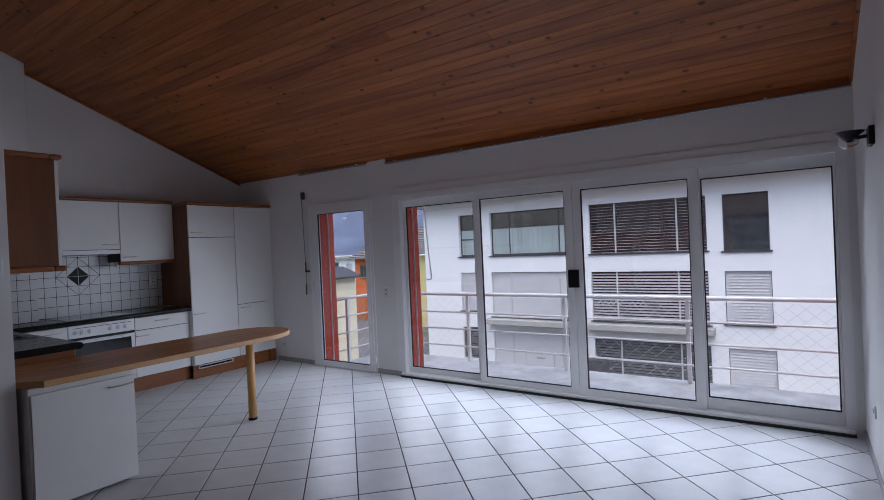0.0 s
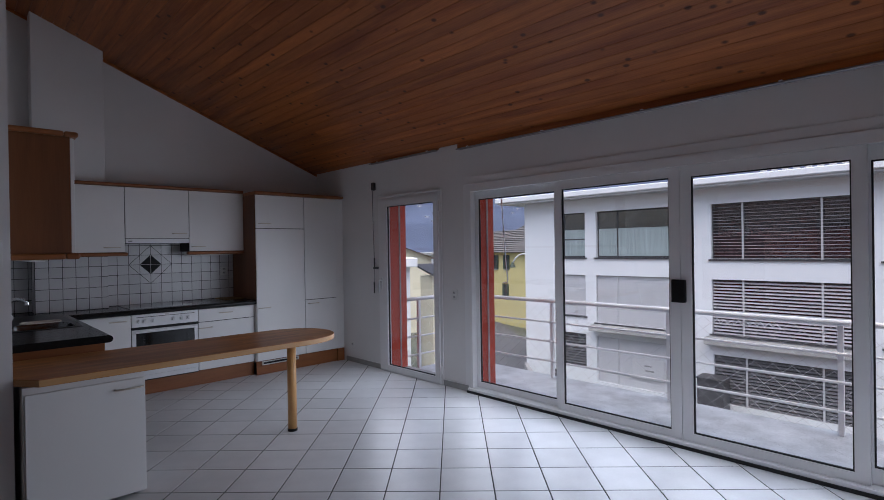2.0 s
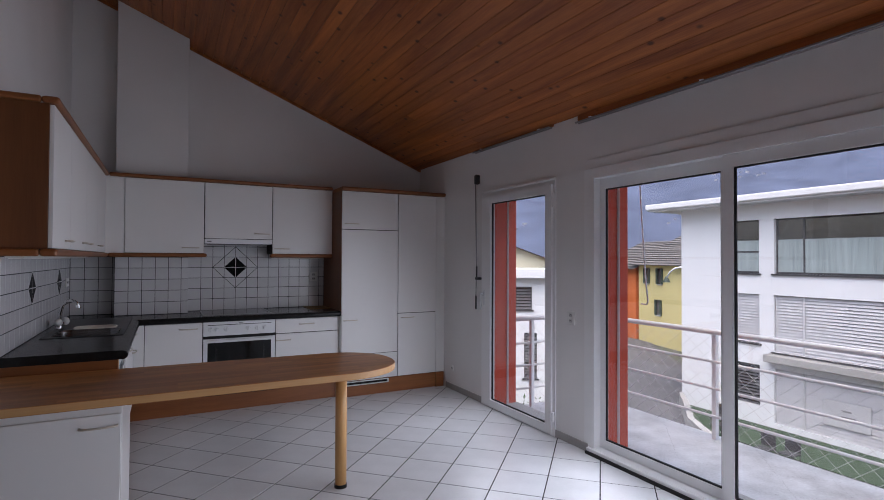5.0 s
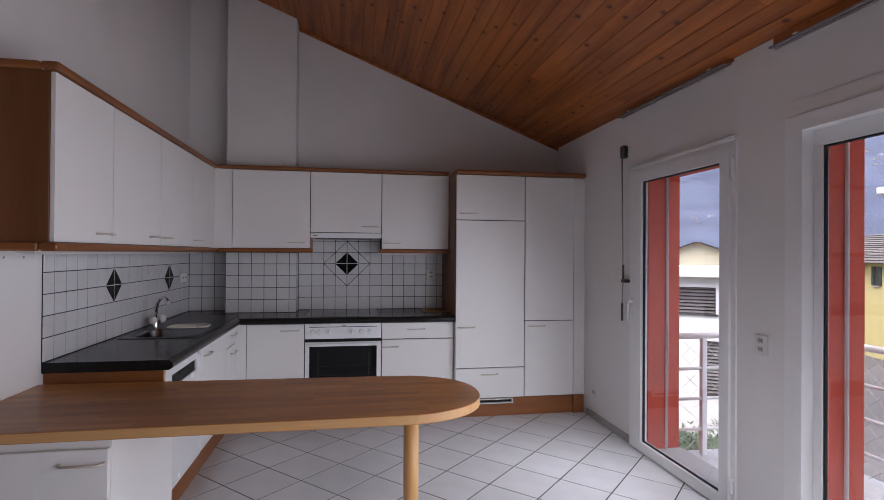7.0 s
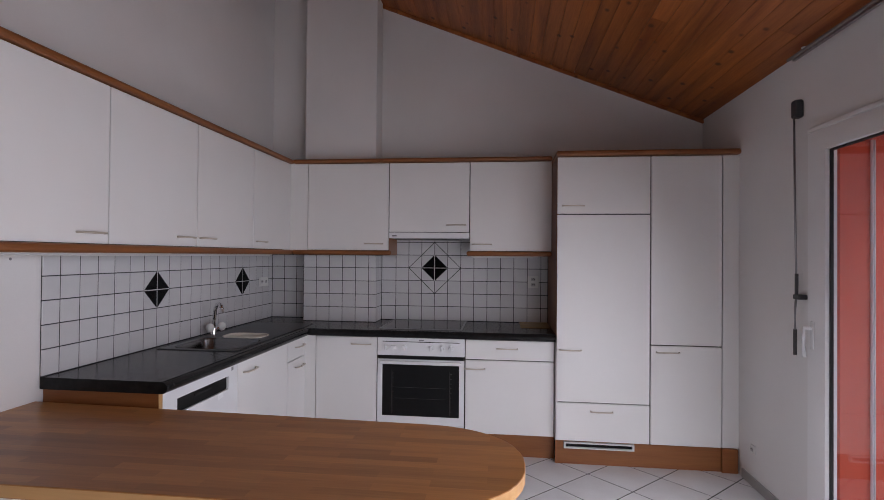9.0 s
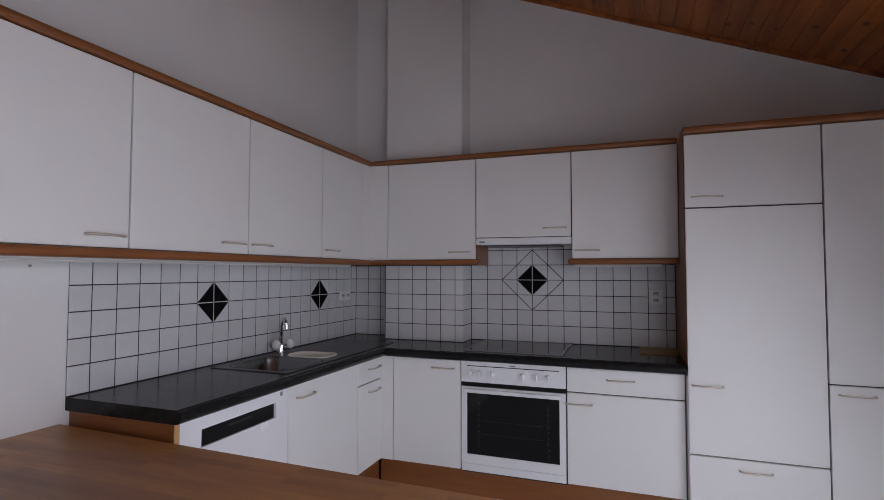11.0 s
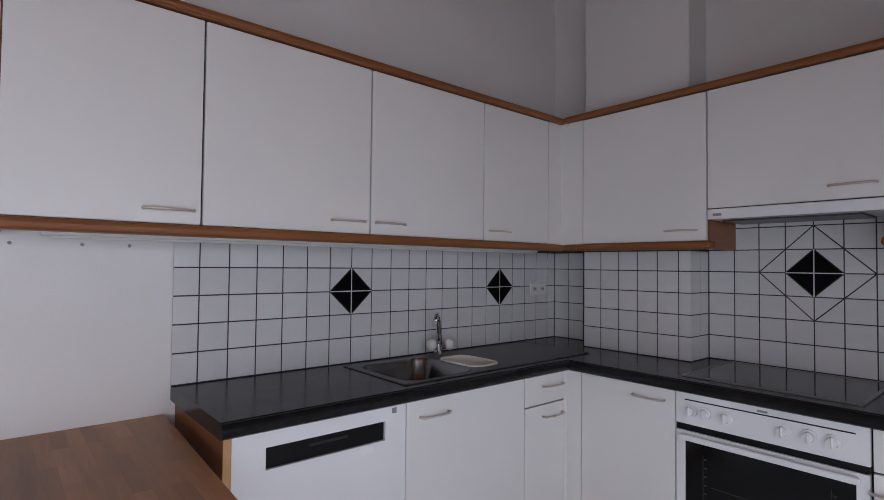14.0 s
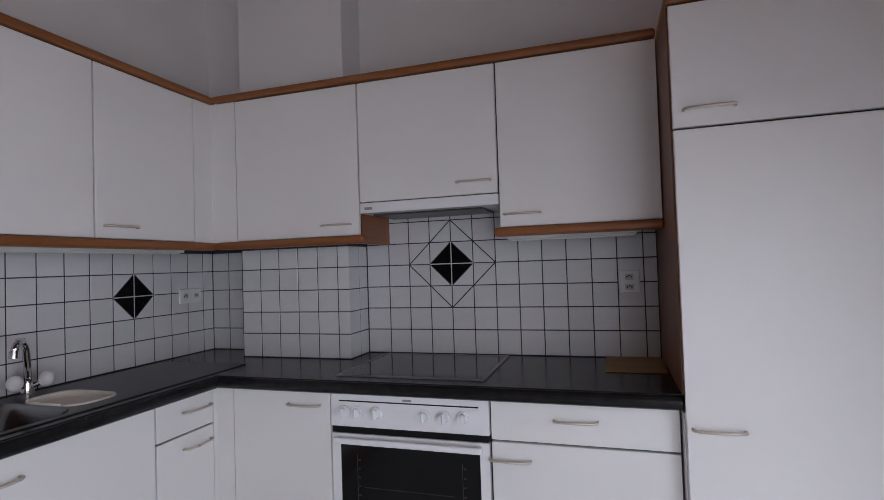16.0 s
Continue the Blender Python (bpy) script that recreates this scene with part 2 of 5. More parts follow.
M_CREAMWALL = material("cream_render", (0.70, 0.66, 0.50), 0.9, vary=0.06, scale=0.8, fine=60, bump=0.2)
M_PINK = material("pink_render", (0.82, 0.38, 0.31), 0.9, vary=0.08, scale=0.8, fine=60, bump=0.2)
M_ROOFGREY = material("grey_stone_roof", (0.15, 0.14, 0.135), 0.9, vary=0.35, scale=2.5, fine=25, bump=0.5, island=0.25)
M_ROOFRED = material("red_clay_roof", (0.36, 0.12, 0.07), 0.85, vary=0.25, scale=2.5, fine=25, bump=0.4, island=0.2)
M_SHUTTER = material("green_shutter", (0.05, 0.07, 0.05), 0.6, vary=0.15)
# distance haze is put into the hillside's blue-grey colour
M_HILL = material("haze_tinted_hillside", (0.098, 0.120, 0.178), 1.0, vary=0.32, scale=0.03, fine=0.2, bump=0.0, spec=0.0)
M_HOUSEFAR = material("far_house", (0.34, 0.35, 0.40), 0.9, vary=0.1, scale=0.05, spec=0.1, island=0.25)
M_LEAF = material("shrub_leaf", (0.045, 0.085, 0.035), 0.6, vary=0.3, scale=4, island=0.35)
M_BARK = material("bark", (0.10, 0.075, 0.055), 0.9, vary=0.3, scale=10)
M_STOVERED = material("dark_red_ceramic", (0.075, 0.005, 0.007), 0.75, vary=0.15, scale=3, spec=0.15)
M_STOVEBLACK = material("black_stove_steel", (0.010, 0.010, 0.010), 0.6, vary=0.2)


# ---------------------------------------------------------------- mesh helpers
ORIGIN = {}


def box(bm, lo, hi, bev=0.0, seg=1):
    """Adds a box from lo to hi, with rounded edges if bev is given."""
    lo, hi = [min(a, b) for a, b in zip(lo, hi)], [max(a, b) for a, b in zip(lo, hi)]
    size = [b - a for a, b in zip(lo, hi)]
    mid = [(a + b) / 2 for a, b in zip(lo, hi)]
    made = bmesh.ops.create_cube(bm, size=1.0, matrix=Matrix.Translation(mid) @ Matrix.Diagonal((*size, 1)))
    if bev:
        edges = list({e for v in made["verts"] for e in v.link_edges})
        bmesh.ops.bevel(bm, geom=edges, offset=min(bev, min(size) * 0.45), segments=seg, profile=0.5, affect="EDGES")
    return bm


def rod(bm, a, b, r, sides=10, r2=None):
    """Adds a straight round bar from a to b."""
    a, b = Vector(a), Vector(b)
    turn = (b - a).to_track_quat("Z", "Y").to_matrix().to_4x4()
    bmesh.ops.create_cone(bm, cap_ends=True, segments=sides, radius1=r, radius2=r if r2 is None else r2, depth=(b - a).length,
                          matrix=Matrix.Translation((a + b) / 2) @ turn)
    return bm


def ball(bm, c, r, squash=(1, 1, 1), sides=12):
    bmesh.ops.create_uvsphere(bm, u_segments=sides, v_segments=max(6, sides // 2), radius=r,
                              matrix=Matrix.Translation(c) @ Matrix.Diagonal((*squash, 1)))
    return bm


def prism(bm, outline, z0, z1):
    """Adds an upright solid over a flat outline of (x, y) points, given anticlockwise."""
    low = [bm.verts.new((x, y, z0)) for x, y in outline]
    top = [bm.verts.new((x, y, z1)) for x, y in outline]
    n = len(outline)
    bm.faces.new(low[::-1])
    bm.faces.new(top)
    for i in range(n):
        bm.faces.new((low[i], low[(i + 1) % n], top[(i + 1) % n], top[i]))
    return bm


def bent_tube(bm, points, r, sides=8):
    """Adds a round tube along points."""
    pts = [Vector(p) for p in points]
    rings = []
    for i, p in enumerate(pts):
        d = (pts[min(i + 1, len(pts) - 1)] - pts[max(i - 1, 0)]).normalized()
        q = d.to_track_quat("Z", "Y")
        rings.append([bm.verts.new(p + q @ Vector((r * math.cos(k * 2 * math.pi / sides), r * math.sin(k * 2 * math.pi / sides), 0)))
                      for k in range(sides)])
    for a, b in zip(rings, rings[1:]):
        for k in range(sides):
            bm.faces.new((a[k], a[(k + 1) % sides], b[(k + 1) % sides], b[k]))
    bm.faces.new(rings[0][::-1])
    bm.faces.new(rings[-1])
    return bm


def finish(bm, mat, smooth=False):
    bmesh.ops.recalc_face_normals(bm, faces=bm.faces[:])
    me = bpy.data.meshes.new("mesh")
    bm.to_mesh(me)
    bm.free()
    for m in mat if isinstance(mat, (list, tuple)) else [mat]:
        me.materials.append(m)
    if smooth:
        me.shade_smooth()
    return me


def structure(name, bm, mat, label="", smooth=False):
    ob = new(name, finish(bm, mat, smooth))
    ORIGIN[ob.name] = Vector((0, 0, 0))
    return tagged(ob, label, kind="structure")


def thing(name, loc, label, category, group=""):
    ob = new(name)
    ob.empty_display_size = 0.1
    ob.location = loc
    ORIGIN[ob.name] = Vector(loc)
    return tagged(ob, label, category, group)


def part(name, bm, mat, parent, label="", smooth=False):
    """Links a bmesh in world coordinates as one mesh under a thing or a part."""
    o = ORIGIN[parent.name]
    bmesh.ops.translate(bm, verts=bm.verts[:], vec=-o)
    ob = new(name, finish(bm, mat, smooth))
    ob.parent = parent
    ORIGIN[ob.name] = o
    if label:
        tagged(ob, label)
    return ob


def boxpart(name, lo, hi, mat, parent, bev=0.0, label="", seg=1):
    return part(name, box(bmesh.new(), lo, hi, bev, seg), mat, parent, label)


def holed(bm, axis, u0, u1, z0, z1, d0, d1, holes):
    """Adds a wall from u0 to u1 and z0 to z1, d0 to d1 thick, with rectangular openings (ua, ub, za, zb). axis: 'x' runs along x."""
    us = sorted({u0, u1, *[h[0] for h in holes], *[h[1] for h in holes]})
    zs = sorted({z0, z1, *[h[2] for h in holes], *[h[3] for h in holes]})
    us, zs = [u for u in us if u0 <= u <= u1], [z for z in zs if z0 <= z <= z1]
    for za, zb in zip(zs, zs[1:]):
        start = None
        for ua, ub in zip(us, us[1:]):
            open_ = any(h[0] < (ua + ub) / 2 < h[1] and h[2] < (za + zb) / 2 < h[3] for h in holes)
            if not open_ and start is None:
                start = ua
            if start is not None and (open_ or ub == us[-1]):
                end = ua if open_ else ub
                box(bm, (start, d0, za), (end, d1, zb)) if axis == "x" else box(bm, (d0, start, za), (d1, end, zb))
                start = None
    return bm


# ---------------------------------------------------------------- the room
BX, SY, WY, RX = -6.60, 1.39, 4.98, 0.53      # back wall, sink wall, window wall, right wall
RY, RIDGE, SLOPE, EAVE = -3.30, 0.84, 0.400, 2.540
PEX = -3.67                                    # free end of the sink wall
DOOR = (-5.14, -4.03, 0.0, 2.085)
WIN = (-3.66, 0.48, 0.0, 2.11)


def roof_z(y):
    return EAVE + SLOPE * (WY - y) if y > RIDGE else EAVE + SLOPE * (y - RY)


# floor slab under the tiles
structure("floor", box(bmesh.new(), (BX - 0.2, RY - 0.2, -0.25), (RX + 0.2, WY + 0.08, 0.0002)), M_FGROUT,
          "grey-white glazed floor tiles laid diagonally with dark joints")
floor_ob = bpy.data.objects["floor"]

# window wall, white inside
bm = holed(bmesh.new(), "x", BX - 0.2, RX + 0.2, -0.25, EAVE + 0.1, WY, WY + 0.085, [DOOR, WIN])
structure("wall_north", bm, M_PLASTER, "white rough-plastered window wall")
bm = holed(bmesh.new(), "x", BX - 7.5, RX + 9.0, -4.7, EAVE + 0.05, WY + 0.088, WY + 0.34,
           [(DOOR[0] + 0.10, DOOR[1] - 0.06, -0.04, 2.03), (WIN[0] + 0.06, WIN[1] - 0.04, -0.04, 2.04)])
structure("facade_north", bm, M_RED, "red rendered outer face of the house")


def gable(bm, x0, x1, y0, y1):
    pts = [(y0, -0.25), (y1, -0.25), (y1, roof_z(y1) + 0.06)]
    if y0 < RIDGE < y1:
        pts.append((RIDGE, roof_z(RIDGE) + 0.06))
    pts.append((y0, roof_z(y0) + 0.06))
    a = [bm.verts.new((x0, y, z)) for y, z in pts]
    b = [bm.verts.new((x1, y, z)) for y, z in pts]
    bm.faces.new(a)
    bm.faces.new(b[::-1])
    for i in range(len(pts)):
        bm.faces.new((a[i], b[i], b[(i + 1) % len(pts)], a[(i + 1) % len(pts)]))
    return bm


structure("wall_west", gable(bmesh.new(), BX - 0.2, BX, RY, WY - 0.001), M_PLASTER, "white gable wall behind the kitchen")
structure("wall_east", gable(bmesh.new(), RX, RX + 0.2, RY, WY - 0.001), M_PLASTER, "white gable wall")
structure("wall_partition", gable(bmesh.new(), BX + 0.001, PEX, SY - 0.13, SY), M_PLASTER, "white partition wall behind the sink")
bm = holed(bmesh.new(), "x", BX - 0.2, RX + 0.2, -0.25, EAVE + 0.1, RY - 0.25, RY, [(-4.6, -2.2, 0.95, 1.98)])
structure("wall_south", bm, M_PLASTER, "white wall with a window")
# boxed flue in the kitchen corner
structure("flue_box", box(bmesh.new(), (BX + 0.001, 1.762, 0.873), (-6.40, 2.365, roof_z(1.762) + 0.02), 0.004), M_PLASTER,
          "white plastered boxed flue rising to the ceiling")


# ceiling of stained boards, one mesh
def boards(name, ya, yb, mats):
    bm = bmesh.new()
    n = int(round(abs(yb - ya) * math.hypot(1, SLOPE) / 0.1))
    za, zb = roof_z(ya), roof_z(yb)
    nrm = Vector((0, SLOPE * (1 if yb < ya else -1), 1)).normalized()
    rnd = random.Random(4)
    for i in range(n):
        f0, f1 = (i + 0.008) / n, (i + 0.992) / n
        cuts = [BX + 0.001, RX - 0.001]
        if rnd.random() < 0.8:
            cuts.insert(1, rnd.uniform(BX + 0.6, RX - 0.6))
        for xa, xb in zip(cuts, cuts[1:]):
            xb = xb - 0.0012 if xb < RX - 0.01 else xb
            c = []
            for f in (f0, f1):
                y, z = ya + (yb - ya) * f, za + (zb - za) * f
                c.append(Vector((0, y, z)))
            inset = (c[1] - c[0]).normalized() * 0.0015
            low = [bm.verts.new(Vector((x, 0, 0)) + p) for x, p in ((xa, c[0] + inset), (xb, c[0] + inset), (xb, c[1] - inset), (xa, c[1] - inset))]
            mid = [bm.verts.new(Vector((x, 0, 0)) + p + nrm * 0.003) for x, p in ((xa, c[0]), (xb, c[0]), (xb, c[1]), (xa, c[1]))]
            top = [bm.verts.new(v.co + nrm * 0.012) for v in mid]
            bm.faces.new(low)
            for r0, r1 in ((low, mid), (mid, top)):
                for k in range(4):
                    bm.faces.new((r0[k], r0[(k + 1) % 4], r1[(k + 1) % 4], r1[k]))
    return structure(name, bm, M_PINE, "stained pine boards on the sloping ceiling")


boards("ceiling_north", WY, RIDGE, M_PINE)
boards("ceiling_south", RY, RIDGE, M_PINE)
bm = bmesh.new()
for ya, yb in ((WY + 0.42, RIDGE), (RY - 0.6, RIDGE)):
    za, zb = EAVE + SLOPE * (WY - ya) if ya > RIDGE else EAVE + SLOPE * (ya - RY), roof_z(RIDGE)
    v = [bm.verts.new(p) for p in ((BX - 7.6, ya, za + 0.022), (RX + 9.1, ya, za + 0.022), (RX + 9.1, yb, zb + 0.022), (BX - 7.6, yb, zb + 0.022))]
    w = [bm.verts.new(p.co + Vector((0, 0, 0.3))) for p in v]
    bm.faces.new(v)
    bm.faces.new(w)
    for k in range(4):
        bm.faces.new((v[k], v[(k + 1) % 4], w[(k + 1) % 4], w[k]))
structure("roof", bm, M_GROOVE, "dark timber roof above the ceiling")
# dark stained strip where the ceiling meets the gable wall
bm = bmesh.new()
for xa, xb in ((BX, BX + 0.018), (RX - 0.018, RX)):
    v = [bm.verts.new((x, y, roof_z(y) - dz)) for x in (xa, xb) for y, dz in ((WY, 0.002), (RIDGE, 0.002), (RIDGE, 0.03), (WY, 0.03))]
    bm.faces.new((v[0], v[1], v[2], v[3]))
    bm.faces.new((v[4], v[5], v[6], v[7]))
    for k in range(4):
        bm.faces.new((v[k], v[(k + 1) % 4], v[4 + (k + 1) % 4], v[4 + k]))
structure("trim_ceiling", bm, M_PINE, "stained wooden strip along the sloping ceiling")

# skirting
bm = bmesh.new()
box(bm, (-5.885, WY - 0.011, 0.001), (DOOR[0], WY, 0.062), 0.002)
box(bm, (DOOR[1], WY - 0.011, 0.001), (WIN[0], WY, 0.062), 0.002)
box(bm, (RX - 0.011, RY, 0.001), (RX, WY - 0.012, 0.062), 0.002)
structure("baseboard", bm, M_SKIRT, "grey tile skirting")


# ---------------------------------------------------------------- window and balcony door
def sash(parent, x0, x1, z0, z1, y0, y1, g, name="sash", glass_y=None):
    """A framed pane. g: (left, right, low, top) of the glass."""
    gx0, gx1, gz0, gz1 = g
    f = part(name, holed(bmesh.new(), "x", x0, x1, z0, z1, y0, y1, [g]), M_FRAME, parent)
    yg = (y0 + y1) / 2 if glass_y is None else glass_y
    part("pane", box(bmesh.new(), (gx0, yg - 0.003, gz0), (gx1, yg + 0.003, gz1)), M_GLASS, f).visible_shadow = False
    part("seal", holed(bmesh.new(), "x", gx0, gx1, gz0, gz1, yg - 0.009, yg + 0.009,
                       [(gx0 + 0.009, gx1 - 0.009, gz0 + 0.009, gz1 - 0.009)]), M_SEAL, f)
    return f


def framed(name, spec, label):
    ob = new(name)
    ob.location = (spec[0], WY, 0)
    ORIGIN[ob.name] = Vector(ob.location)
    return tagged(ob, label, kind="structure")


win = framed("window_1", WIN, "white metal sliding window wall of four large panes")
bm = holed(bmesh.new(), "x", WIN[0], WIN[1], 0.0, WIN[3], WY - 0.012, WY + 0.10,
           [(WIN[0] + 0.062, WIN[1] - 0.062, 0.05, 2.035)])
part("window_frame", bm, M_FRAME, win)
bm = box(bmesh.new(), (WIN[0] + 0.01, WY - 0.04, 0.024), (WIN[1] - 0.01, WY - 0.013, 0.050), 0.004)
part("window_sill", bm, M_FRAME, win, "grey metal sliding track")
# black strip painted in as the shadow between track and floor
boxpart("track_shadow", (WIN[0] + 0.005, WY - 0.048, 0.0025), (WIN[1] - 0.005, WY - 0.0125, 0.0235), M_SEAL, win, 0, "black strip standing in for the shadow under the track")
bm = box(bmesh.new(), (WIN[0] - 0.02, WY - 0.006, WIN[3]), (RX - 0.002, WY, WIN[3] + 0.075), 0.003)
part("head_casing", bm, M_PLASTER, win, "white casing strip above the window")
boxpart("side_casing", (WIN[0] - 0.045, WY - 0.006, 0.064), (WIN[0] - 0.001, WY, WIN[3] - 0.001), M_FRAME, win, 0.002, "white casing strip beside the window")
sash(win, WIN[0] + 0.064, -2.585, 0.052, 2.033, WY + 0.050, WY + 0.090, (-3.553, -2.645, 0.110, 1.957))
sash(win, -2.60, -1.545, 0.052, 2.033, WY + 0.002, WY + 0.045, (-2.543, -1.622, 0.105, 1.960))
sash(win, -1.541, -0.480, 0.052, 2.033, WY + 0.002, WY + 0.045, (-1.466, -0.555, 0.110, 1.955))
sash(win, -0.495, WIN[1] - 0.064, 0.052, 2.033, WY + 0.050, WY + 0.090, (-0.47, 0.402, 0.145, 1.945))
boxpart("lock", (-1.598, WY - 0.035, 1.05), (-1.500, WY + 0.001, 1.215), M_BLACK, win, 0.006, "black lock housing with pull handle", 2)

dr = framed("door_1", DOOR, "white balcony door with a full glass pane, closed")
bm = holed(bmesh.new(), "x", DOOR[0], DOOR[1], 0.0, DOOR[3], WY - 0.010, WY + 0.085, [(DOOR[0] + 0.05, DOOR[1] - 0.05, 0.03, DOOR[3] - 0.05)])
part("door_frame", bm, M_FRAME, dr)
sash(dr, DOOR[0] + 0.035, DOOR[1] - 0.035, 0.012, DOOR[3] - 0.035, WY - 0.028, WY + 0.03, (-4.963, -4.138, 0.080, 1.974), "door_leaf")
h = part("door_handle", box(bmesh.new(), (-5.075, WY - 0.036, 0.985), (-5.045, WY - 0.0285, 1.125), 0.003), M_ENAMEL, dr, "white lever handle")
bm = rod(bmesh.new(), (-5.06, WY - 0.03, 1.09), (-5.06, WY - 0.075, 1.09), 0.009)
bent_tube(bm, [(-5.06, WY - 0.07, 1.095), (-5.061, WY - 0.073, 1.05), (-5.063, WY - 0.070, 0.98), (-5.064, WY - 0.066, 0.945)], 0.0095)
part("lever", bm, M_ENAMEL, h, smooth=True)
bm = box(bmesh.new(), (-4.052, WY - 0.034, 0.12), (-4.036, WY - 0.011, 0.20), 0.004)
part("hinge", bm, M_FRAME, dr)
bm = box(bmesh.new(), (-4.052, WY - 0.034, 1.86), (-4.036, WY - 0.011, 1.98), 0.004)
part("hinge", bm, M_FRAME, dr)
bm = box(bmesh.new(), (DOOR[0] + 0.01, WY - 0.02, DOOR[3]), (DOOR[1] + 0.005, WY, DOOR[3] + 0.022), 0.004)
part("head_casing", bm, M_FRAME, dr)
# outer sill slabs and shutter guides in the red reveals
for nm, a, b in (("sill_door", DOOR[0] + 0.10, DOOR[1] - 0.06), ("sill_window", WIN[0] + 0.06, WIN[1] - 0.04)):
    structure(nm, box(bmesh.new(), (a, WY + 0.1, -0.045), (b, WY + 0.36, -0.008), 0.003), M_PAVING, "pale stone outer sill")
for x, s in ((DOOR[0] + 0.10, 1), (DOOR[1] - 0.06, -1), (WIN[0] + 0.06, 1), (WIN[1] - 0.04, -1)):
    g = thing("shutter_guide", (x, WY + 0.235, -0.008), "white metal roller-shutter guide rail in the red reveal", "shutter guide", "shutter guides")
    boxpart("rail", (x, WY + 0.226, -0.008), (x + s * 0.020, WY + 0.231, 2.03), M_FRAME, g, 0.002)
    boxpart("rail", (x, WY + 0.241, -0.008), (x + s * 0.012, WY + 0.245, 2.03), M_FRAME, g, 0.002)
    boxpart("channel", (x, WY + 0.231, -0.008), (x + s * 0.006, WY + 0.241, 2.03), M_SEAL, g)

# crank of the shutter beside the door
ck = thing("shutter_crank", (-5.20, WY, 0.93), "grey metal shutter crank rod hanging beside the balcony door", "crank")
bm = bent_tube(bmesh.new(), [(-5.222, WY - 0.035, 2.21), (-5.212, WY - 0.035, 1.75), (-5.205, WY - 0.03, 1.25)], 0.0055)
part("rod", bm, M_TRIMLINE, ck, smooth=True)
bm = box(bmesh.new(), (-5.240, WY - 0.045, 2.19), (-5.190, WY, 2.285), 0.008)
part("gear", bm, M_DARKFRAME, ck, "dark grey crank joint")
bm = bent_tube(bmesh.new(), [(-5.205, WY - 0.03, 1.25), (-5.19, WY - 0.045, 1.18), (-5.20, WY - 0.04, 1.06)], 0.006)
part("link", bm, M_TRIMLINE, ck, smooth=True)
part("grip", rod(bmesh.new(), (-5.20, WY - 0.04, 1.065), (-5.205, WY - 0.037, 0.93), 0.009), M_DARKFRAME, ck, "dark plastic grip")
part("grip", rod(bmesh.new(), (-5.203, WY - 0.031, 1.36), (-5.205, WY - 0.030, 1.245), 0.009), M_DARKFRAME, ck, "dark plastic grip")
part("clip", box(bmesh.new(), (-5.215, WY - 0.045, 1.225), (-5.155, WY, 1.25), 0.004), M_DARKFRAME, ck)

# curtain rail in two lengths along the top of the window wall
for a, b, z in ((-5.25, -4.06, 2.506), (-3.75, RX - 0.01, 2.470)):
    cr = thing("curtain_rail", (a, WY, z), "slim grey aluminium curtain rail under the ceiling", "curtain rail", "curtain rails")
    boxpart("batten", (a - 0.02, WY - 0.012, z + 0.019), (b, WY, EAVE + 0.002), M_PINE, cr, 0, "stained wooden batten behind the rail")
    bm = box(bmesh.new(), (a, WY - 0.06, z), (b, WY - 0.045, z + 0.012), 0.002)
    box(bm, (a, WY - 0.03, z), (b, WY - 0.015, z + 0.012), 0.002)
    part("track", bm, M_TRIMLINE, cr)
    x = a + 0.15
    while x < b:
        boxpart("bracket", (x, WY - 0.065, z + 0.011), (x + 0.02, WY, z + 0.018), M_FRAME, cr)
        x += 0.9

# sockets
def socket(x, z, wide=0.075, high=0.075, label="white wall switch and socket plate", face="y", at=WY, holes=1):
    s = thing("wall_socket", (x, at, z) if face != "x" else (at, x, z), label, "wall socket")
    def bx(a, b, c, d, t0, t1, mat, nm, bev=0.0):
        if face == "y":
            boxpart(nm, (a, at - t1, c), (b, at - t0, d), mat, s, bev)
        elif face == "-y":
            boxpart(nm, (a, at + t0, c), (b, at + t1, d), mat, s, bev)
        elif face == "-x":
            boxpart(nm, (at - t1, a, c), (at - t0, b, d), mat, s, bev)
        else:
            boxpart(nm, (at + t0, a, c), (at + t1, b, d), mat, s, bev)
    bx(x - wide / 2, x + wide / 2, z - high / 2, z + high / 2, 0, 0.010, M_PLASTIC, "plate", 0.003)
    for i in range(holes):
        cx, cz = (x, z + (i - (holes - 1) / 2) * 0.045) if high >= wide else (x + (i - (holes - 1) / 2) * wide / holes, z)
        bx(cx - 0.017, cx + 0.017, cz - 0.013, cz + 0.013, 0.0101, 0.013, M_INSERT, "insert", 0.002)
        for dx in (-0.009, 0, 0.009):
            bx(cx + dx - 0.003, cx + dx + 0.003, cz - 0.003 + (0.004 if dx == 0 else 0), cz + 0.003 + (0.004 if dx == 0 else 0), 0.0131, 0.0136, M_BLACK, "hole")
    return s


socket(-3.849, 0.978, 0.085, 0.105, holes=2)
socket(-5.74, 0.235, 0.055, 0.055, "small white wall outlet plate")
socket(4.31, 0.385, 0.08, 0.08, "white wall outlet plate", "-x", RX)

# uplight on the right-hand wall
lp = thing("wall_lamp", (RX, 3.90, 1.97), "black metal wall uplighter with a clear glass bowl", "wall lamp")
part("backplate", box(bmesh.new(), (RX - 0.025, 3.83, 1.92), (RX, 3.95, 2.02), 0.004), M_BLACK, lp)
part("arm", rod(bmesh.new(), (RX - 0.02, 3.90, 1.975), (RX - 0.09, 3.925, 1.972), 0.010), M_BLACK, lp)
bm = bmesh.new()
bmesh.ops.create_cone(bm, cap_ends=False, segments=24, radius1=0.012, radius2=0.072, depth=0.05, matrix=Matrix.Translation((RX - 0.10, 3.93, 1.985)))
part("shade", bm, M_BLACK, lp)
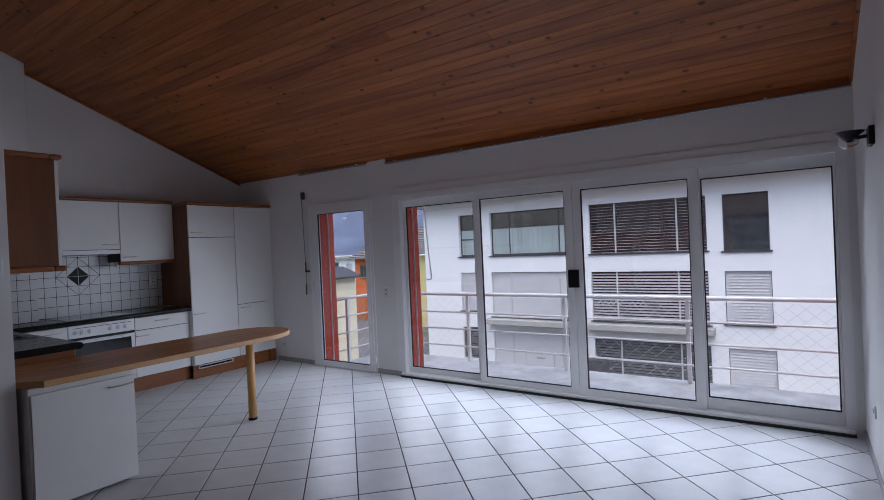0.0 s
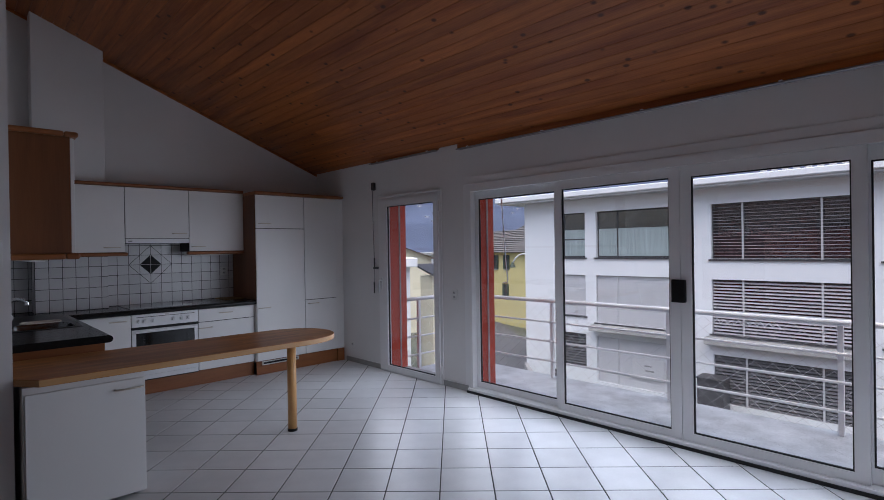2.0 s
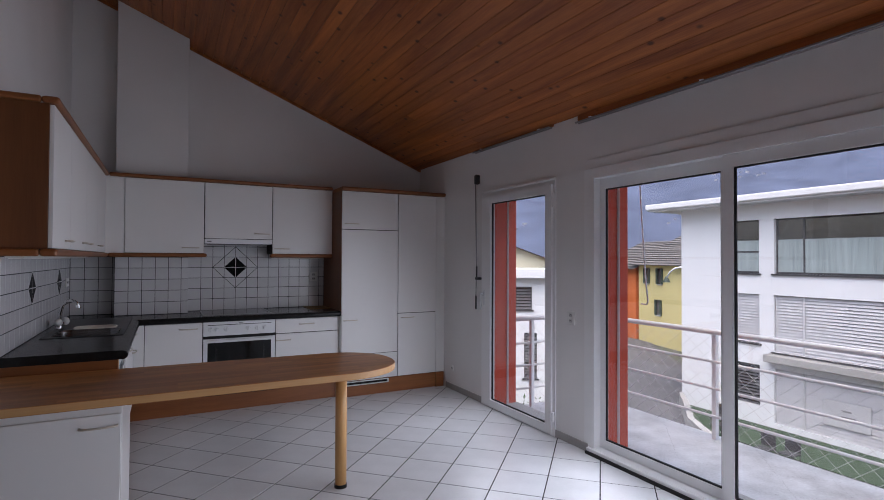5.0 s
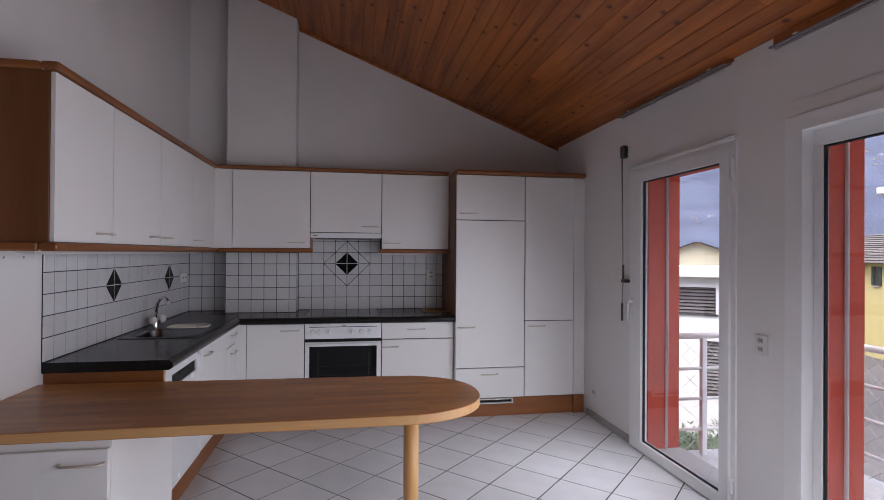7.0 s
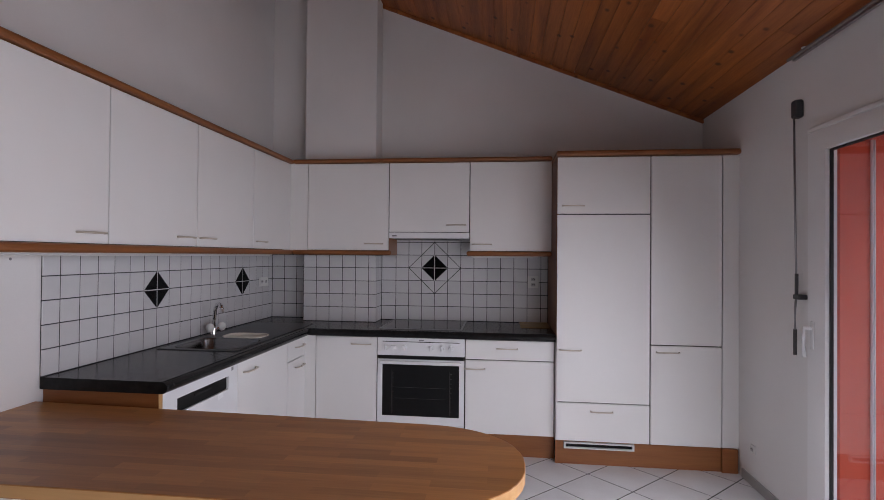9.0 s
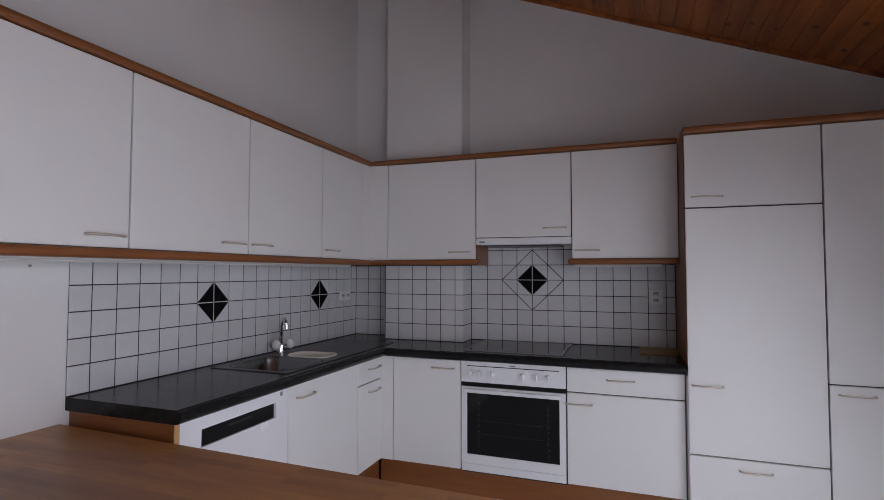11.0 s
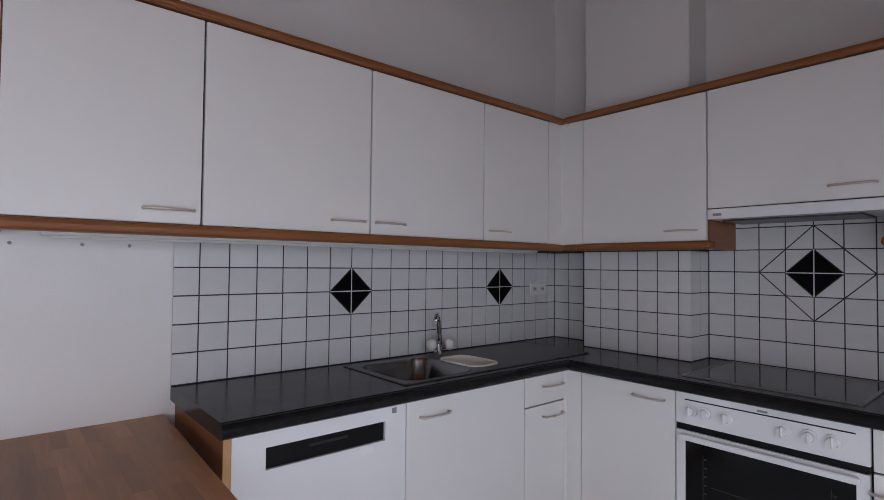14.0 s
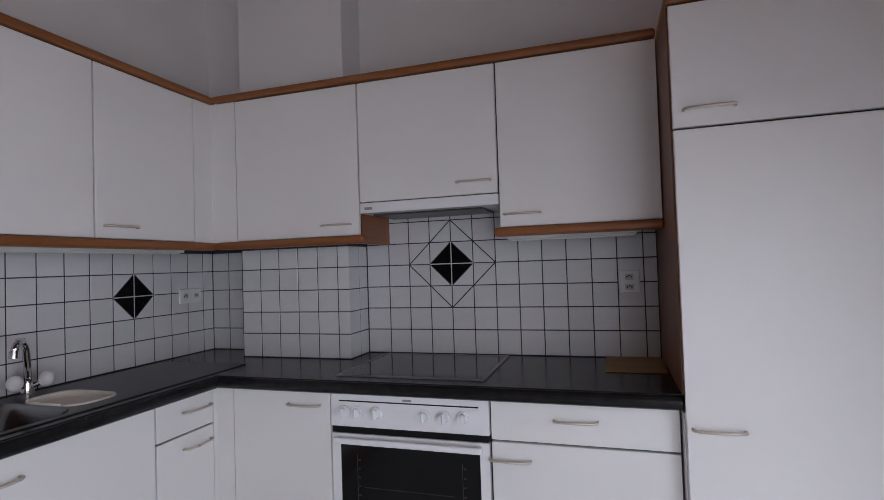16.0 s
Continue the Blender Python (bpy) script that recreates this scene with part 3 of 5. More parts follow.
bm = ball(bmesh.new(), (RX - 0.105, 3.935, 1.962), 0.045, (1.1, 1.1, 0.9), 20)
part("bowl", bm, M_LAMPGLASS, lp, "clear glass bowl", True)


# ---------------------------------------------------------------- kitchen
CT, CU = 0.892, 0.840          # worktop top and underside
BFX, LFY = -5.99, 1.94         # faces of the base fronts, back run and sink run
UFX, UFY = -6.256, 1.702       # faces of the wall units
TFX = -5.926                   # face of the tall units
GAP = 0.0037


def bow_handle(parent, p, along, out, length=0.145):
    """A bowed bar handle centred at p."""
    p, along, out = Vector(p), Vector(along), Vector(out)
    h = length / 2
    pts = [p - along * h, p - along * h + out * 0.016, p - along * (h - 0.012) + out * 0.025, p + out * 0.029,
           p + along * (h - 0.012) + out * 0.025, p + along * h + out * 0.016, p + along * h]
    return part("handle", bent_tube(bmesh.new(), pts, 0.0052, 6), M_HANDLE, parent, "slim bowed pearl-coloured handle", True)


def front_x(name, parent, y0, y1, z0, z1, face, handle=None, mat=None):
    """A door or drawer front that faces +x. handle: (y, z) of its middle."""
    f = part(name, box(bmesh.new(), (face - 0.019, y0 + GAP, z0 + GAP), (face, y1 - GAP, z1 - GAP), 0.0015), mat or M_FRONT, parent)
    if handle:
        bow_handle(f, (face, *handle), (0, 1, 0), (1, 0, 0))
    return f


def front_y(name, parent, x0, x1, z0, z1, face, handle=None, mat=None):
    """A door or drawer front that faces +y."""
    f = part(name, box(bmesh.new(), (x0 + GAP, face - 0.019, z0 + GAP), (x1 - GAP, face, z1 - GAP), 0.0015), mat or M_FRONT, parent)
    if handle:
        bow_handle(f, (handle[0], face, handle[1]), (1, 0, 0), (0, 1, 0))
    return f


def carcass(parent, lo, hi):
    return boxpart("body", lo, hi, M_CARCASS, parent)


# tall units
t1 = thing("tall_cabinet", (-6.3, 4.09, 0.0), "tall white kitchen cabinet with built-in fridge doors and bow handles", "cabinet", "tall units")
carcass(t1, (BX + 0.002, 3.790, 0.164), (TFX - 0.0195, 4.400, 2.132))
front_x("drawer", t1, 3.773, 4.401, 0.166, 0.433, TFX, (4.08, 0.378))
front_x("door", t1, 3.773, 4.401, 0.433, 1.734, TFX, (3.868, 0.795))
front_x("door", t1, 3.773, 4.401, 1.734, 2.133, TFX, (3.882, 1.791))
g = part("grille", holed(bmesh.new(), "y", 3.83, 4.30, 0.116, 0.158, -5.948, -5.925, [(3.842, 4.288, 0.124, 0.150)]), M_PLASTIC, t1, "ventilation grille in the plinth")
bm = bmesh.new()
for k in range(9):
    box(bm, (-5.946, 3.845 + k * 0.0495, 0.135), (-5.932, 3.845 + k * 0.0495 + 0.042, 0.139))
part("slats", bm, M_BLACK, g)
boxpart("backing", (-5.9505, 3.842, 0.1245), (-5.947, 4.288, 0.1495), M_BLACK, g, 0, "black slot behind the grille")
t2 = thing("tall_cabinet", (-6.3, 4.65, 0.0), "tall narrow white kitchen cabinet with two doors", "cabinet", "tall units")
carcass(t2, (BX + 0.002, 4.403, 0.164), (TFX - 0.0195, 4.864, 2.132))
front_x("door", t2, 4.401, 4.865, 0.166, 0.842, TFX, (4.515, 0.797))
front_x("door", t2, 4.401, 4.865, 0.842, 2.133, TFX)
boxpart("filler", (BX + 0.002, 4.874, 0.164), (TFX - 0.020, WY - 0.001, 2.133), M_FRONT, t2)
sp = thing("side_panel", (-6.3, 3.78, 0.164), "brown wooden side panel of the tall cabinet", "panel")
boxpart("lower_board", (BX + 0.002, 3.7715, 0.164), (TFX - 0.0205, 3.788, CU - 0.002), M_FRONT, sp, 0.001, "white lower side board")
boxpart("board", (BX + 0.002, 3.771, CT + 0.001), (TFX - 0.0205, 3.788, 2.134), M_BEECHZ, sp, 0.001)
tc = thing("cornice", (-6.3, 4.4, 2.135), "rounded beech cornice strip on the tall cabinets", "cornice", "cornices")
bm = box(bmesh.new(), (BX + 0.002, 3.766, 2.135), (TFX + 0.02, WY - 0.002, 2.174), 0.014, 3)
part("strip", bm, M_BEECH, tc)
# plinths
pl = thing("plinth", (-6.0, 3.0, 0.0), "orange-brown wooden plinth under the kitchen cabinets", "plinth", "plinths")
boxpart("board", (-5.97, 4.868, 0.001), (-5.93, WY - 0.013, 0.161), M_BEECH, pl)
boxpart("board", (-5.968, 3.772, 0.001), (-5.951, 4.867, 0.161), M_BEECH, pl)
boxpart("board", (-6.045, 1.92, 0.001), (-6.028, 3.771, 0.161), M_BEECH, pl)
pl2 = thing("plinth", (-5.2, 1.9, 0.0), "orange-brown wooden plinth under the sink cabinets", "plinth", "plinths")
boxpart("board", (-6.028, 1.885, 0.001), (-4.33, 1.902, 0.161), M_BEECHX, pl2)

# base units of the back run
b1 = thing("base_cabinet", (-6.3, 2.25, 0.0), "white kitchen base cabinet with one door", "cabinet", "base units")
carcass(b1, (BX + 0.002, 2.02, 0.162), (BFX - 0.0195, 2.488, CU - 0.002))
front_x("door", b1, 2.022, 2.489, 0.164, CU - 0.002, BFX, (2.37, 0.784))
part("corner_post", box(bmesh.new(), (BFX - 0.02, LFY - 0.02, 0.164), (BFX - 0.004, 2.020, CU - 0.003), 0.001), M_FRONT, b1)
b2 = thing("base_cabinet", (-6.3, 3.45, 0.0), "white kitchen base cabinet with a drawer above a door", "cabinet", "base units")
carcass(b2, (BX + 0.002, 3.138, 0.162), (BFX - 0.0195, 3.769, CU - 0.002))
front_x("drawer", b2, 3.136, 3.769, 0.693, CU - 0.002, BFX, (3.436, 0.779))
front_x("door", b2, 3.136, 3.769, 0.164, 0.693, BFX, (3.205, 0.630))

# oven
ov = thing("oven", (-6.3, 2.81, 0.15), "white built-in oven with a dark glass door and six control knobs", "oven")
boxpart("body", (BX + 0.01, 2.492, 0.15), (BFX - 0.0225, 3.133, CU - 0.002), M_CARCASS, ov)
boxpart("control_panel", (BFX - 0.022, 2.492, 0.708), (BFX + 0.004, 3.133, CU - 0.003), M_ENAMEL, ov, 0.003, "white enamel control panel", 2)
boxpart("stripe", (BFX + 0.0042, 2.53, 0.806), (BFX + 0.005, 3.095, 0.811), M_BLACK, ov)
boxpart("mark", (BFX + 0.0042, 2.80, 0.816), (BFX + 0.005, 2.835, 0.824), M_GREYTXT, ov, 0, "small grey maker's mark")
for y in (2.555, 2.610, 2.690, 2.885, 2.965, 3.035):
    k = part("knob", rod(bmesh.new(), (BFX + 0.004, y, 0.766), (BFX + 0.012, y, 0.766), 0.025, 20), M_ENAMEL, ov, "white round control knob")
    bm = rod(bmesh.new(), (BFX + 0.011, y, 0.766), (BFX + 0.028, y, 0.766), 0.019, 20, 0.016)
    box(bm, (BFX + 0.020, y - 0.004, 0.747), (BFX + 0.034, y + 0.004, 0.785), 0.003)
    part("grip", bm, M_ENAMEL, k)
dface = BFX + 0.002
od = part("oven_door", holed(bmesh.new(), "y", 2.494, 3.131, 0.212, 0.680, dface - 0.024, dface, [(2.530, 3.095, 0.268, 0.652)]), M_ENAMEL, ov, "white oven door with a dark window")
boxpart("oven_window", (dface - 0.016, 2.530, 0.268), (dface - 0.004, 3.095, 0.652), M_OVENGLASS, od, 0, "dark reflecting oven glass")
for y in (2.600, 3.026):
    bm = box(bmesh.new(), (dface - 0.0038, y - 0.001, 0.285), (dface - 0.0034, y + 0.001, 0.600))
    for k in range(9):
        box(bm, (dface - 0.0038, y + 0.004, 0.305 + k * 0.034), (dface - 0.0034, y + 0.014, 0.311 + k * 0.034))
    part("rack_rail", bm, M_RACK, od, "grey shelf rail seen behind the glass")
for z in (0.395, 0.475):
    part("rack_wire", box(bmesh.new(), (dface - 0.0038, 2.628, z), (dface - 0.0034, 2.997, z + 0.0014)), M_RACK, od)
bm = box(bmesh.new(), (dface + 0.012, 2.515, 0.648), (dface + 0.034, 3.110, 0.672), 0.006, 2)
for y in (2.535, 3.09):
    box(bm, (dface, y - 0.012, 0.651), (dface + 0.014, y + 0.012, 0.669), 0.002)
part("oven_handle", bm, M_ENAMEL, od, "white bar handle")
boxpart("vent", (BFX - 0.018, 2.50, 0.681), (BFX - 0.006, 3.125, 0.707), M_BLACK, ov, 0, "black vent slot")
boxpart("lower_panel", (BFX - 0.022, 2.494, 0.164), (BFX, 3.131, 0.209), M_ENAMEL, ov, 0.002)

# base units of the sink run
dw = thing("dishwasher", (-4.68, 1.6, 0.0), "white built-in dishwasher with a black grip slot", "dishwasher")
boxpart("body", (-4.986, SY + 0.02, 0.162), (-4.348, LFY - 0.0195, CU - 0.002), M_CARCASS, dw)
d = part("dishwasher_door", holed(bmesh.new(), "x", -4.988, -4.347, 0.164, CU - 0.002, LFY - 0.019, LFY, [(-4.897, -4.452, 0.712, 0.781)]), M_ENAMEL, dw)
boxpart("grip_slot", (-4.897, LFY - 0.019, 0.712), (-4.452, LFY - 0.012, 0.781), M_BLACK, d, 0, "black recessed grip")
boxpart("grip_bar", (-4.745, LFY - 0.012, 0.751), (-4.60, LFY - 0.006, 0.763), M_SEAL, d, 0.002)
boxpart("badge", (-4.945, LFY, 0.804), (-4.925, LFY + 0.001, 0.824), M_GREYTXT, d)
s1 = thing("sink_cabinet", (-5.35, 1.6, 0.0), "white kitchen sink cabinet with one door", "cabinet", "base units")
carcass(s1, (-5.668, SY + 0.02, 0.162), (-4.992, LFY - 0.0195, 0.62))
front_y("door", s1, -5.670, -4.990, 0.164, CU - 0.002, LFY, (-5.128, 0.766))
s2 = thing("base_cabinet", (-5.83, 1.6, 0.0), "narrow white kitchen cabinet with a drawer and a door", "cabinet", "base units")
carcass(s2, (-5.965, SY + 0.02, 0.162), (-5.672, LFY - 0.0195, CU - 0.002))
front_y("drawer", s2, -5.968, -5.670, 0.693, CU - 0.002, LFY, (-5.872, 0.778))
front_y("door", s2, -5.968, -5.670, 0.164, 0.693, LFY, (-5.872, 0.635))
boxpart("corner_post", (-5.9935, LFY - 0.019, 0.164), (-5.9695, LFY - 0.003, CU - 0.003), M_FRONT, s2)
ep = thing("end_panel", (-4.33, 1.66, 0.0), "brown wooden end panel of the sink run", "panel")
boxpart("board", (-4.345, SY + 0.002, 0.001), (-4.322, LFY - 0.001, CU - 0.001), M_BEECH, ep, 0.001)
boxpart("edge_strip", (-4.345, LFY - 0.0005, 0.164), (-4.322, LFY + 0.003, CU - 0.002), M_BLOCKEDGE, ep)

# worktop with the sink opening
wt = thing("worktop", (-5.5, 1.7, CU), "glossy black L-shaped kitchen worktop", "worktop")
SX0, SX1, SYA, SYB = -5.62, -5.03, 1.475, 1.905
bm = bmesh.new()
for lo, hi in (((-6.599, SY + 0.002), (SX0, LFY + 0.026)), ((SX1, SY + 0.002), (-4.305, LFY + 0.026)),
               ((SX0, SY + 0.002), (SX1, SYA)), ((SX0, SYB), (SX1, LFY + 0.026))):
    box(bm, (*lo, CU), (*hi, CT))
box(bm, (-6.599, LFY + 0.026, CU), (BFX + 0.025, 3.770, CT))
bmesh.ops.remove_doubles(bm, verts=bm.verts[:], dist=0.0002)
part("slab", bm, M_WORKTOP, wt)
bm = bmesh.new()
rod(bm, (-4.305, LFY + 0.026, CU + 0.025), (BFX + 0.025, LFY + 0.026, CU + 0.025), 0.0248, 16)
rod(bm, (BFX + 0.025, LFY + 0.026, CU + 0.025), (BFX + 0.025, 3.770, CU + 0.025), 0.0248, 16)
part("rounded_edge", bm, M_WORKTOP, wt)

# sink with bowl, small bowl and drainer
sk = thing("sink", (-5.6, 1.68, CT), "stainless steel sink with drainer and a cream half bowl", "sink")
RX0, RX1, RY0, RY1 = -6.20, -5.00, 1.452, 1.922


def sheet_with_bowls(bm, z0, z1):
    """The sink's sheet: level strips that leave out the two rounded bowls."""
    def rounded(cx, cy, hx, hy, r, y):
        d = abs(y - cy)
        if d >= hy:
            return None
        ins = 0.0 if d < hy - r else r - math.sqrt(max(0.0, r * r - (d - hy + r) ** 2))
        return cx - hx + ins, cx + hx - ins
    n_ = 44
    for k in range(n_):
        ya, yb = RY0 + (RY1 - RY0) * k / n_, RY0 + (RY1 - RY0) * (k + 1) / n_
        ym = (ya + yb) / 2
        end = 0.0
        for c in (ya, yb):
            d = min(c - RY0, RY1 - c)
            end = max(end, 0.03 - math.sqrt(max(0, 0.03 ** 2 - (0.03 - d) ** 2)) if d < 0.03 else 0)
        cuts = sorted(c for c in (rounded(*BIG, ym), rounded(*HALF, ym)) if c)
        x = RX0 + end
        for c0, c1 in cuts:
            box(bm, (x, ya, z0), (c0, yb, z1))
            x = c1
        box(bm, (x, ya, z0), (RX1 - end, yb, z1))
    return bm


BIG, HALF = (-5.228, 1.695, 0.192, 0.200, 0.085), (-5.525, 1.712, 0.090, 0.135, 0.06)
part("rim", sheet_with_bowls(bmesh.new(), CT + 0.0005, CT + 0.0035), M_STEEL, sk, "thin brushed steel rim")
bm = bmesh.new()
for pts in ([(RX0, RY0), (RX1, RY0)], [(RX1, RY0), (RX1, RY1)], [(RX1, RY1), (RX0, RY1)], [(RX0, RY1), (RX0, RY0)]):
    bent_tube(bm, [(*p, CT + 0.002) for p in pts], 0.0024, 6)
part("rolled_edge", bm, M_STEEL, sk)


def bowl(x0, x1, y0, y1, depth, r, mat, nm, wall=0.0):
    bm = bmesh.new()
    rings = []
    for z, ins in ((CT + 0.0045, 0.0), (CT - 0.01, 0.006), (CT - depth * 0.8, 0.02), (CT - depth, 0.06)):
        ring = []
        for cx, cy, a0 in ((x1 - r, y1 - r, 0), (x0 + r, y1 - r, 90), (x0 + r, y0 + r, 180), (x1 - r, y0 + r, 270)):
            for k in range(6):
                a = radians(a0 + k * 18)
                ring.append(bm.verts.new((cx + (r - ins) * math.cos(a), cy + (r - ins) * math.sin(a), z)))
        rings.append(ring)
    n = len(rings[0])
    for a, b in zip(rings, rings[1:]):
        for k in range(n):
            bm.faces.new((a[k], a[(k + 1) % n], b[(k + 1) % n], b[k]))
    bm.faces.new(rings[-1])
    return part(nm, bm, mat, sk, smooth=True)


bowl(BIG[0] - BIG[2], BIG[0] + BIG[2], BIG[1] - BIG[3], BIG[1] + BIG[3], 0.17, BIG[4], M_BOWL, "bowl")
bowl(HALF[0] - HALF[2], HALF[0] + HALF[2], HALF[1] - HALF[3], HALF[1] + HALF[3], 0.016, HALF[4], M_CREAM, "half_bowl")
ring = []
for ox, oy, a0 in ((1, 1, 0), (-1, 1, 90), (-1, -1, 180), (1, -1, 270)):
    for k in range(5):
        a = radians(a0 + k * 22.5)
        ring.append((HALF[0] + ox * (HALF[2] - HALF[4]) + HALF[4] * math.cos(a), HALF[1] + oy * (HALF[3] - HALF[4]) + HALF[4] * math.sin(a), CT + 0.005))
part("half_bowl_rim", bent_tube(bmesh.new(), ring + ring[:1], 0.006), M_CREAM, sk, "cream plastic rim", True)
part("drain", rod(bmesh.new(), (BIG[0], BIG[1], CT - 0.169), (BIG[0], BIG[1], CT - 0.165), 0.035, 20), M_CHROME, sk)

# mixer tap with two round white handles
TX, TY = -5.53, 1.483
tp = thing("mixer_tap", (TX, TY, CT + 0.0035), "chrome mixer tap with two round white handles", "tap")
part("base", rod(bmesh.new(), (TX, TY, CT + 0.0035), (TX, TY, CT + 0.05), 0.021, 16, 0.018), M_CHROME, tp)
bm = bent_tube(bmesh.new(), [(TX, TY, CT + 0.045), (TX + 0.004, TY + 0.004, CT + 0.12), (TX + 0.02, TY + 0.02, CT + 0.18), (TX + 0.05, TY + 0.05, CT + 0.213),
                             (TX + 0.085, TY + 0.085, CT + 0.218), (TX + 0.118, TY + 0.118, CT + 0.205), (TX + 0.128, TY + 0.128, CT + 0.185)], 0.0125, 12)
part("spout", bm, M_CHROME, tp, smooth=True)
part("nozzle", rod(bmesh.new(), (TX + 0.128, TY + 0.128, CT + 0.19), (TX + 0.131, TY + 0.131, CT + 0.165), 0.016, 14), M_CHROME, tp)
for sx, sy in ((-0.048, 0.03), (0.045, 0.0)):
    part("valve", rod(bmesh.new(), (TX, TY, CT + 0.033), (TX + sx * 0.7, TY + sy * 0.7, CT + 0.047), 0.011), M_CHROME, tp)
    part("tap_handle", ball(bmesh.new(), (TX + sx, TY + sy, CT + 0.056), 0.030, (0.9, 0.9, 1), 14), M_PLASTIC, tp, "round white tap handle", True)

# hob
hb = thing("hob", (-6.27, 2.81, CT), "black glass ceramic hob with a dull steel frame", "hob")
boxpart("glass", (-6.545, 2.50, CT + 0.0005), (-6.045, 3.10, CT + 0.004), M_HOB, hb)
part("frame", (lambda b: [box(b, lo, hi) for lo, hi in (
    ((-6.553, 2.492, CT + 0.0004), (-6.037, 2.504, CT + 0.0055)), ((-6.553, 3.096, CT + 0.0004), (-6.037, 3.108, CT + 0.0055)),
    ((-6.049, 2.504, CT + 0.0004), (-6.037, 3.096, CT + 0.0055)), ((-6.553, 2.504, CT + 0.0004), (-6.545, 3.096, CT + 0.0055)))] and b)(bmesh.new()),
     M_TRIMLINE, hb, "dull steel frame strip")

# thin board at the end of the worktop
cb = thing("chopping_board", (-6.35, 3.66, CT), "thin yellow-brown board lying on the black worktop", "board")
boxpart("board", (-6.585, 3.54, CT + 0.0005), (-6.27, 3.766, CT + 0.006), M_BOARD, cb, 0.002)


# wall units
U0, U1 = 1.474, 2.166
u = thing("wall_cabinet", (-4.05, 1.56, U0), "white kitchen wall cabinet with a brown wooden side", "cabinet", "wall units")
carcass(u, (-4.313, SY + 0.002, U0), (-3.812, UFY - 0.0195, U1))
front_y("door", u, -4.315, -3.793, U0, U1, UFY, (-4.215, 1.522))
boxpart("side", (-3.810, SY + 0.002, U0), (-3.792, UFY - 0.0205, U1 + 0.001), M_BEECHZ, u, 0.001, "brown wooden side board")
for x0, x1, hx in ((-4.972, -4.315, -4.867), (-5.631, -4.972, -5.071), (-6.14, -5.631, -5.743)):
    u = thing("wall_cabinet", ((x0 + x1) / 2, 1.56, U0), "white kitchen wall cabinet with one door", "cabinet", "wall units")
    carcass(u, (x0 + 0.002, SY + 0.002, U0), (x1 - 0.002, UFY - 0.0195, U1))
    front_y("door", u, x0, x1, U0, U1, UFY, (hx, 1.526))
boxpart("filler", (-6.262, UFY - 0.019, U0 + 0.001), (-6.142, UFY - 0.003, U1 - 0.001), M_FRONT, u)
u = thing("wall_cabinet", (-6.4, 2.17, U0), "white kitchen wall cabinet with one door", "cabinet", "wall units")
carcass(u, (-6.399, 1.847, U0), (UFX - 0.0195, 2.506, U1))
front_x("door", u, 1.845, 2.508, U0, U1, UFX, (2.39, 1.527))
boxpart("filler", (UFX - 0.019, UFY - 0.003, U0 + 0.001), (UFX - 0.003, 1.843, U1 - 0.001), M_FRONT, u)
boxpart("side", (-6.599, 2.491, U0 - 0.036), (UFX - 0.022, 2.5075, 1.619), M_BEECHX, u, 0, "brown wooden cabinet side")
u = thing("wall_cabinet", (-6.4, 2.81, 1.62), "white wall cabinet with an extractor hood below", "cabinet", "wall units")
carcass(u, (-6.599, 2.511, 1.622), (UFX - 0.0195, 3.142, U1))
front_x("door", u, 2.508, 3.144, 1.619, U1, UFX, (3.040, 1.676))
hd = part("extractor_hood", box(bmesh.new(), (-6.598, 2.511, 1.572), (UFX + 0.003, 3.142, 1.618), 0.003), M_ENAMEL, u, "slim white extractor hood")
boxpart("filter", (-6.55, 2.55, 1.564), (UFX - 0.06, 3.06, 1.5715), M_STEEL, hd)
boxpart("mark", (UFX + 0.0032, 2.535, 1.586), (UFX + 0.004, 2.572, 1.598), M_GREYTXT, hd, 0, "small grey maker's mark")
u = thing("wall_cabinet", (-6.4, 3.44, U0), "white kitchen wall cabinet beside the tall cabinet", "cabinet", "wall units")
carcass(u, (-6.599, 3.146, U0), (UFX - 0.0195, 3.769, U1))
front_x("door", u, 3.144, 3.770, U0, U1, UFX, (3.240, 1.528))
# light pelmets, cornices and the strip lights under the wall units
pm = thing("pelmet", (-5.0, UFY, 1.44), "rounded beech pelmet strip under the wall cabinets", "pelmet", "pelmets")
part("strip", box(bmesh.new(), (UFX - 0.02, UFY - 0.05, 1.438), (-3.772, UFY + 0.022, 1.475), 0.015, 3), M_BEECHX, pm)
part("end_strip", box(bmesh.new(), (-3.81, SY + 0.002, 1.4385), (-3.773, UFY - 0.05, 1.4745), 0.012, 3), M_BEECH, pm)
pm = thing("pelmet", (UFX, 2.1, 1.44), "rounded beech pelmet strip under the wall cabinet", "pelmet", "pelmets")
part("strip", box(bmesh.new(), (UFX - 0.05, UFY + 0.0225, 1.438), (UFX + 0.022, 2.531, 1.475), 0.015, 3), M_BEECH, pm)
pm = thing("pelmet", (UFX, 3.4, 1.44), "rounded beech pelmet strip beside the tall cabinet", "pelmet", "pelmets")
part("strip", box(bmesh.new(), (UFX - 0.05, 3.122, 1.438), (UFX + 0.022, 3.769, 1.475), 0.015, 3), M_BEECH, pm)
cn = thing("cornice", (-5.0, UFY, U1), "rounded beech cornice strip on the wall cabinets", "cornice", "cornices")
part("strip", box(bmesh.new(), (UFX - 0.02, UFY - 0.05, U1 + 0.0015), (-3.772, UFY + 0.022, U1 + 0.034), 0.014, 3), M_BEECHX, cn)
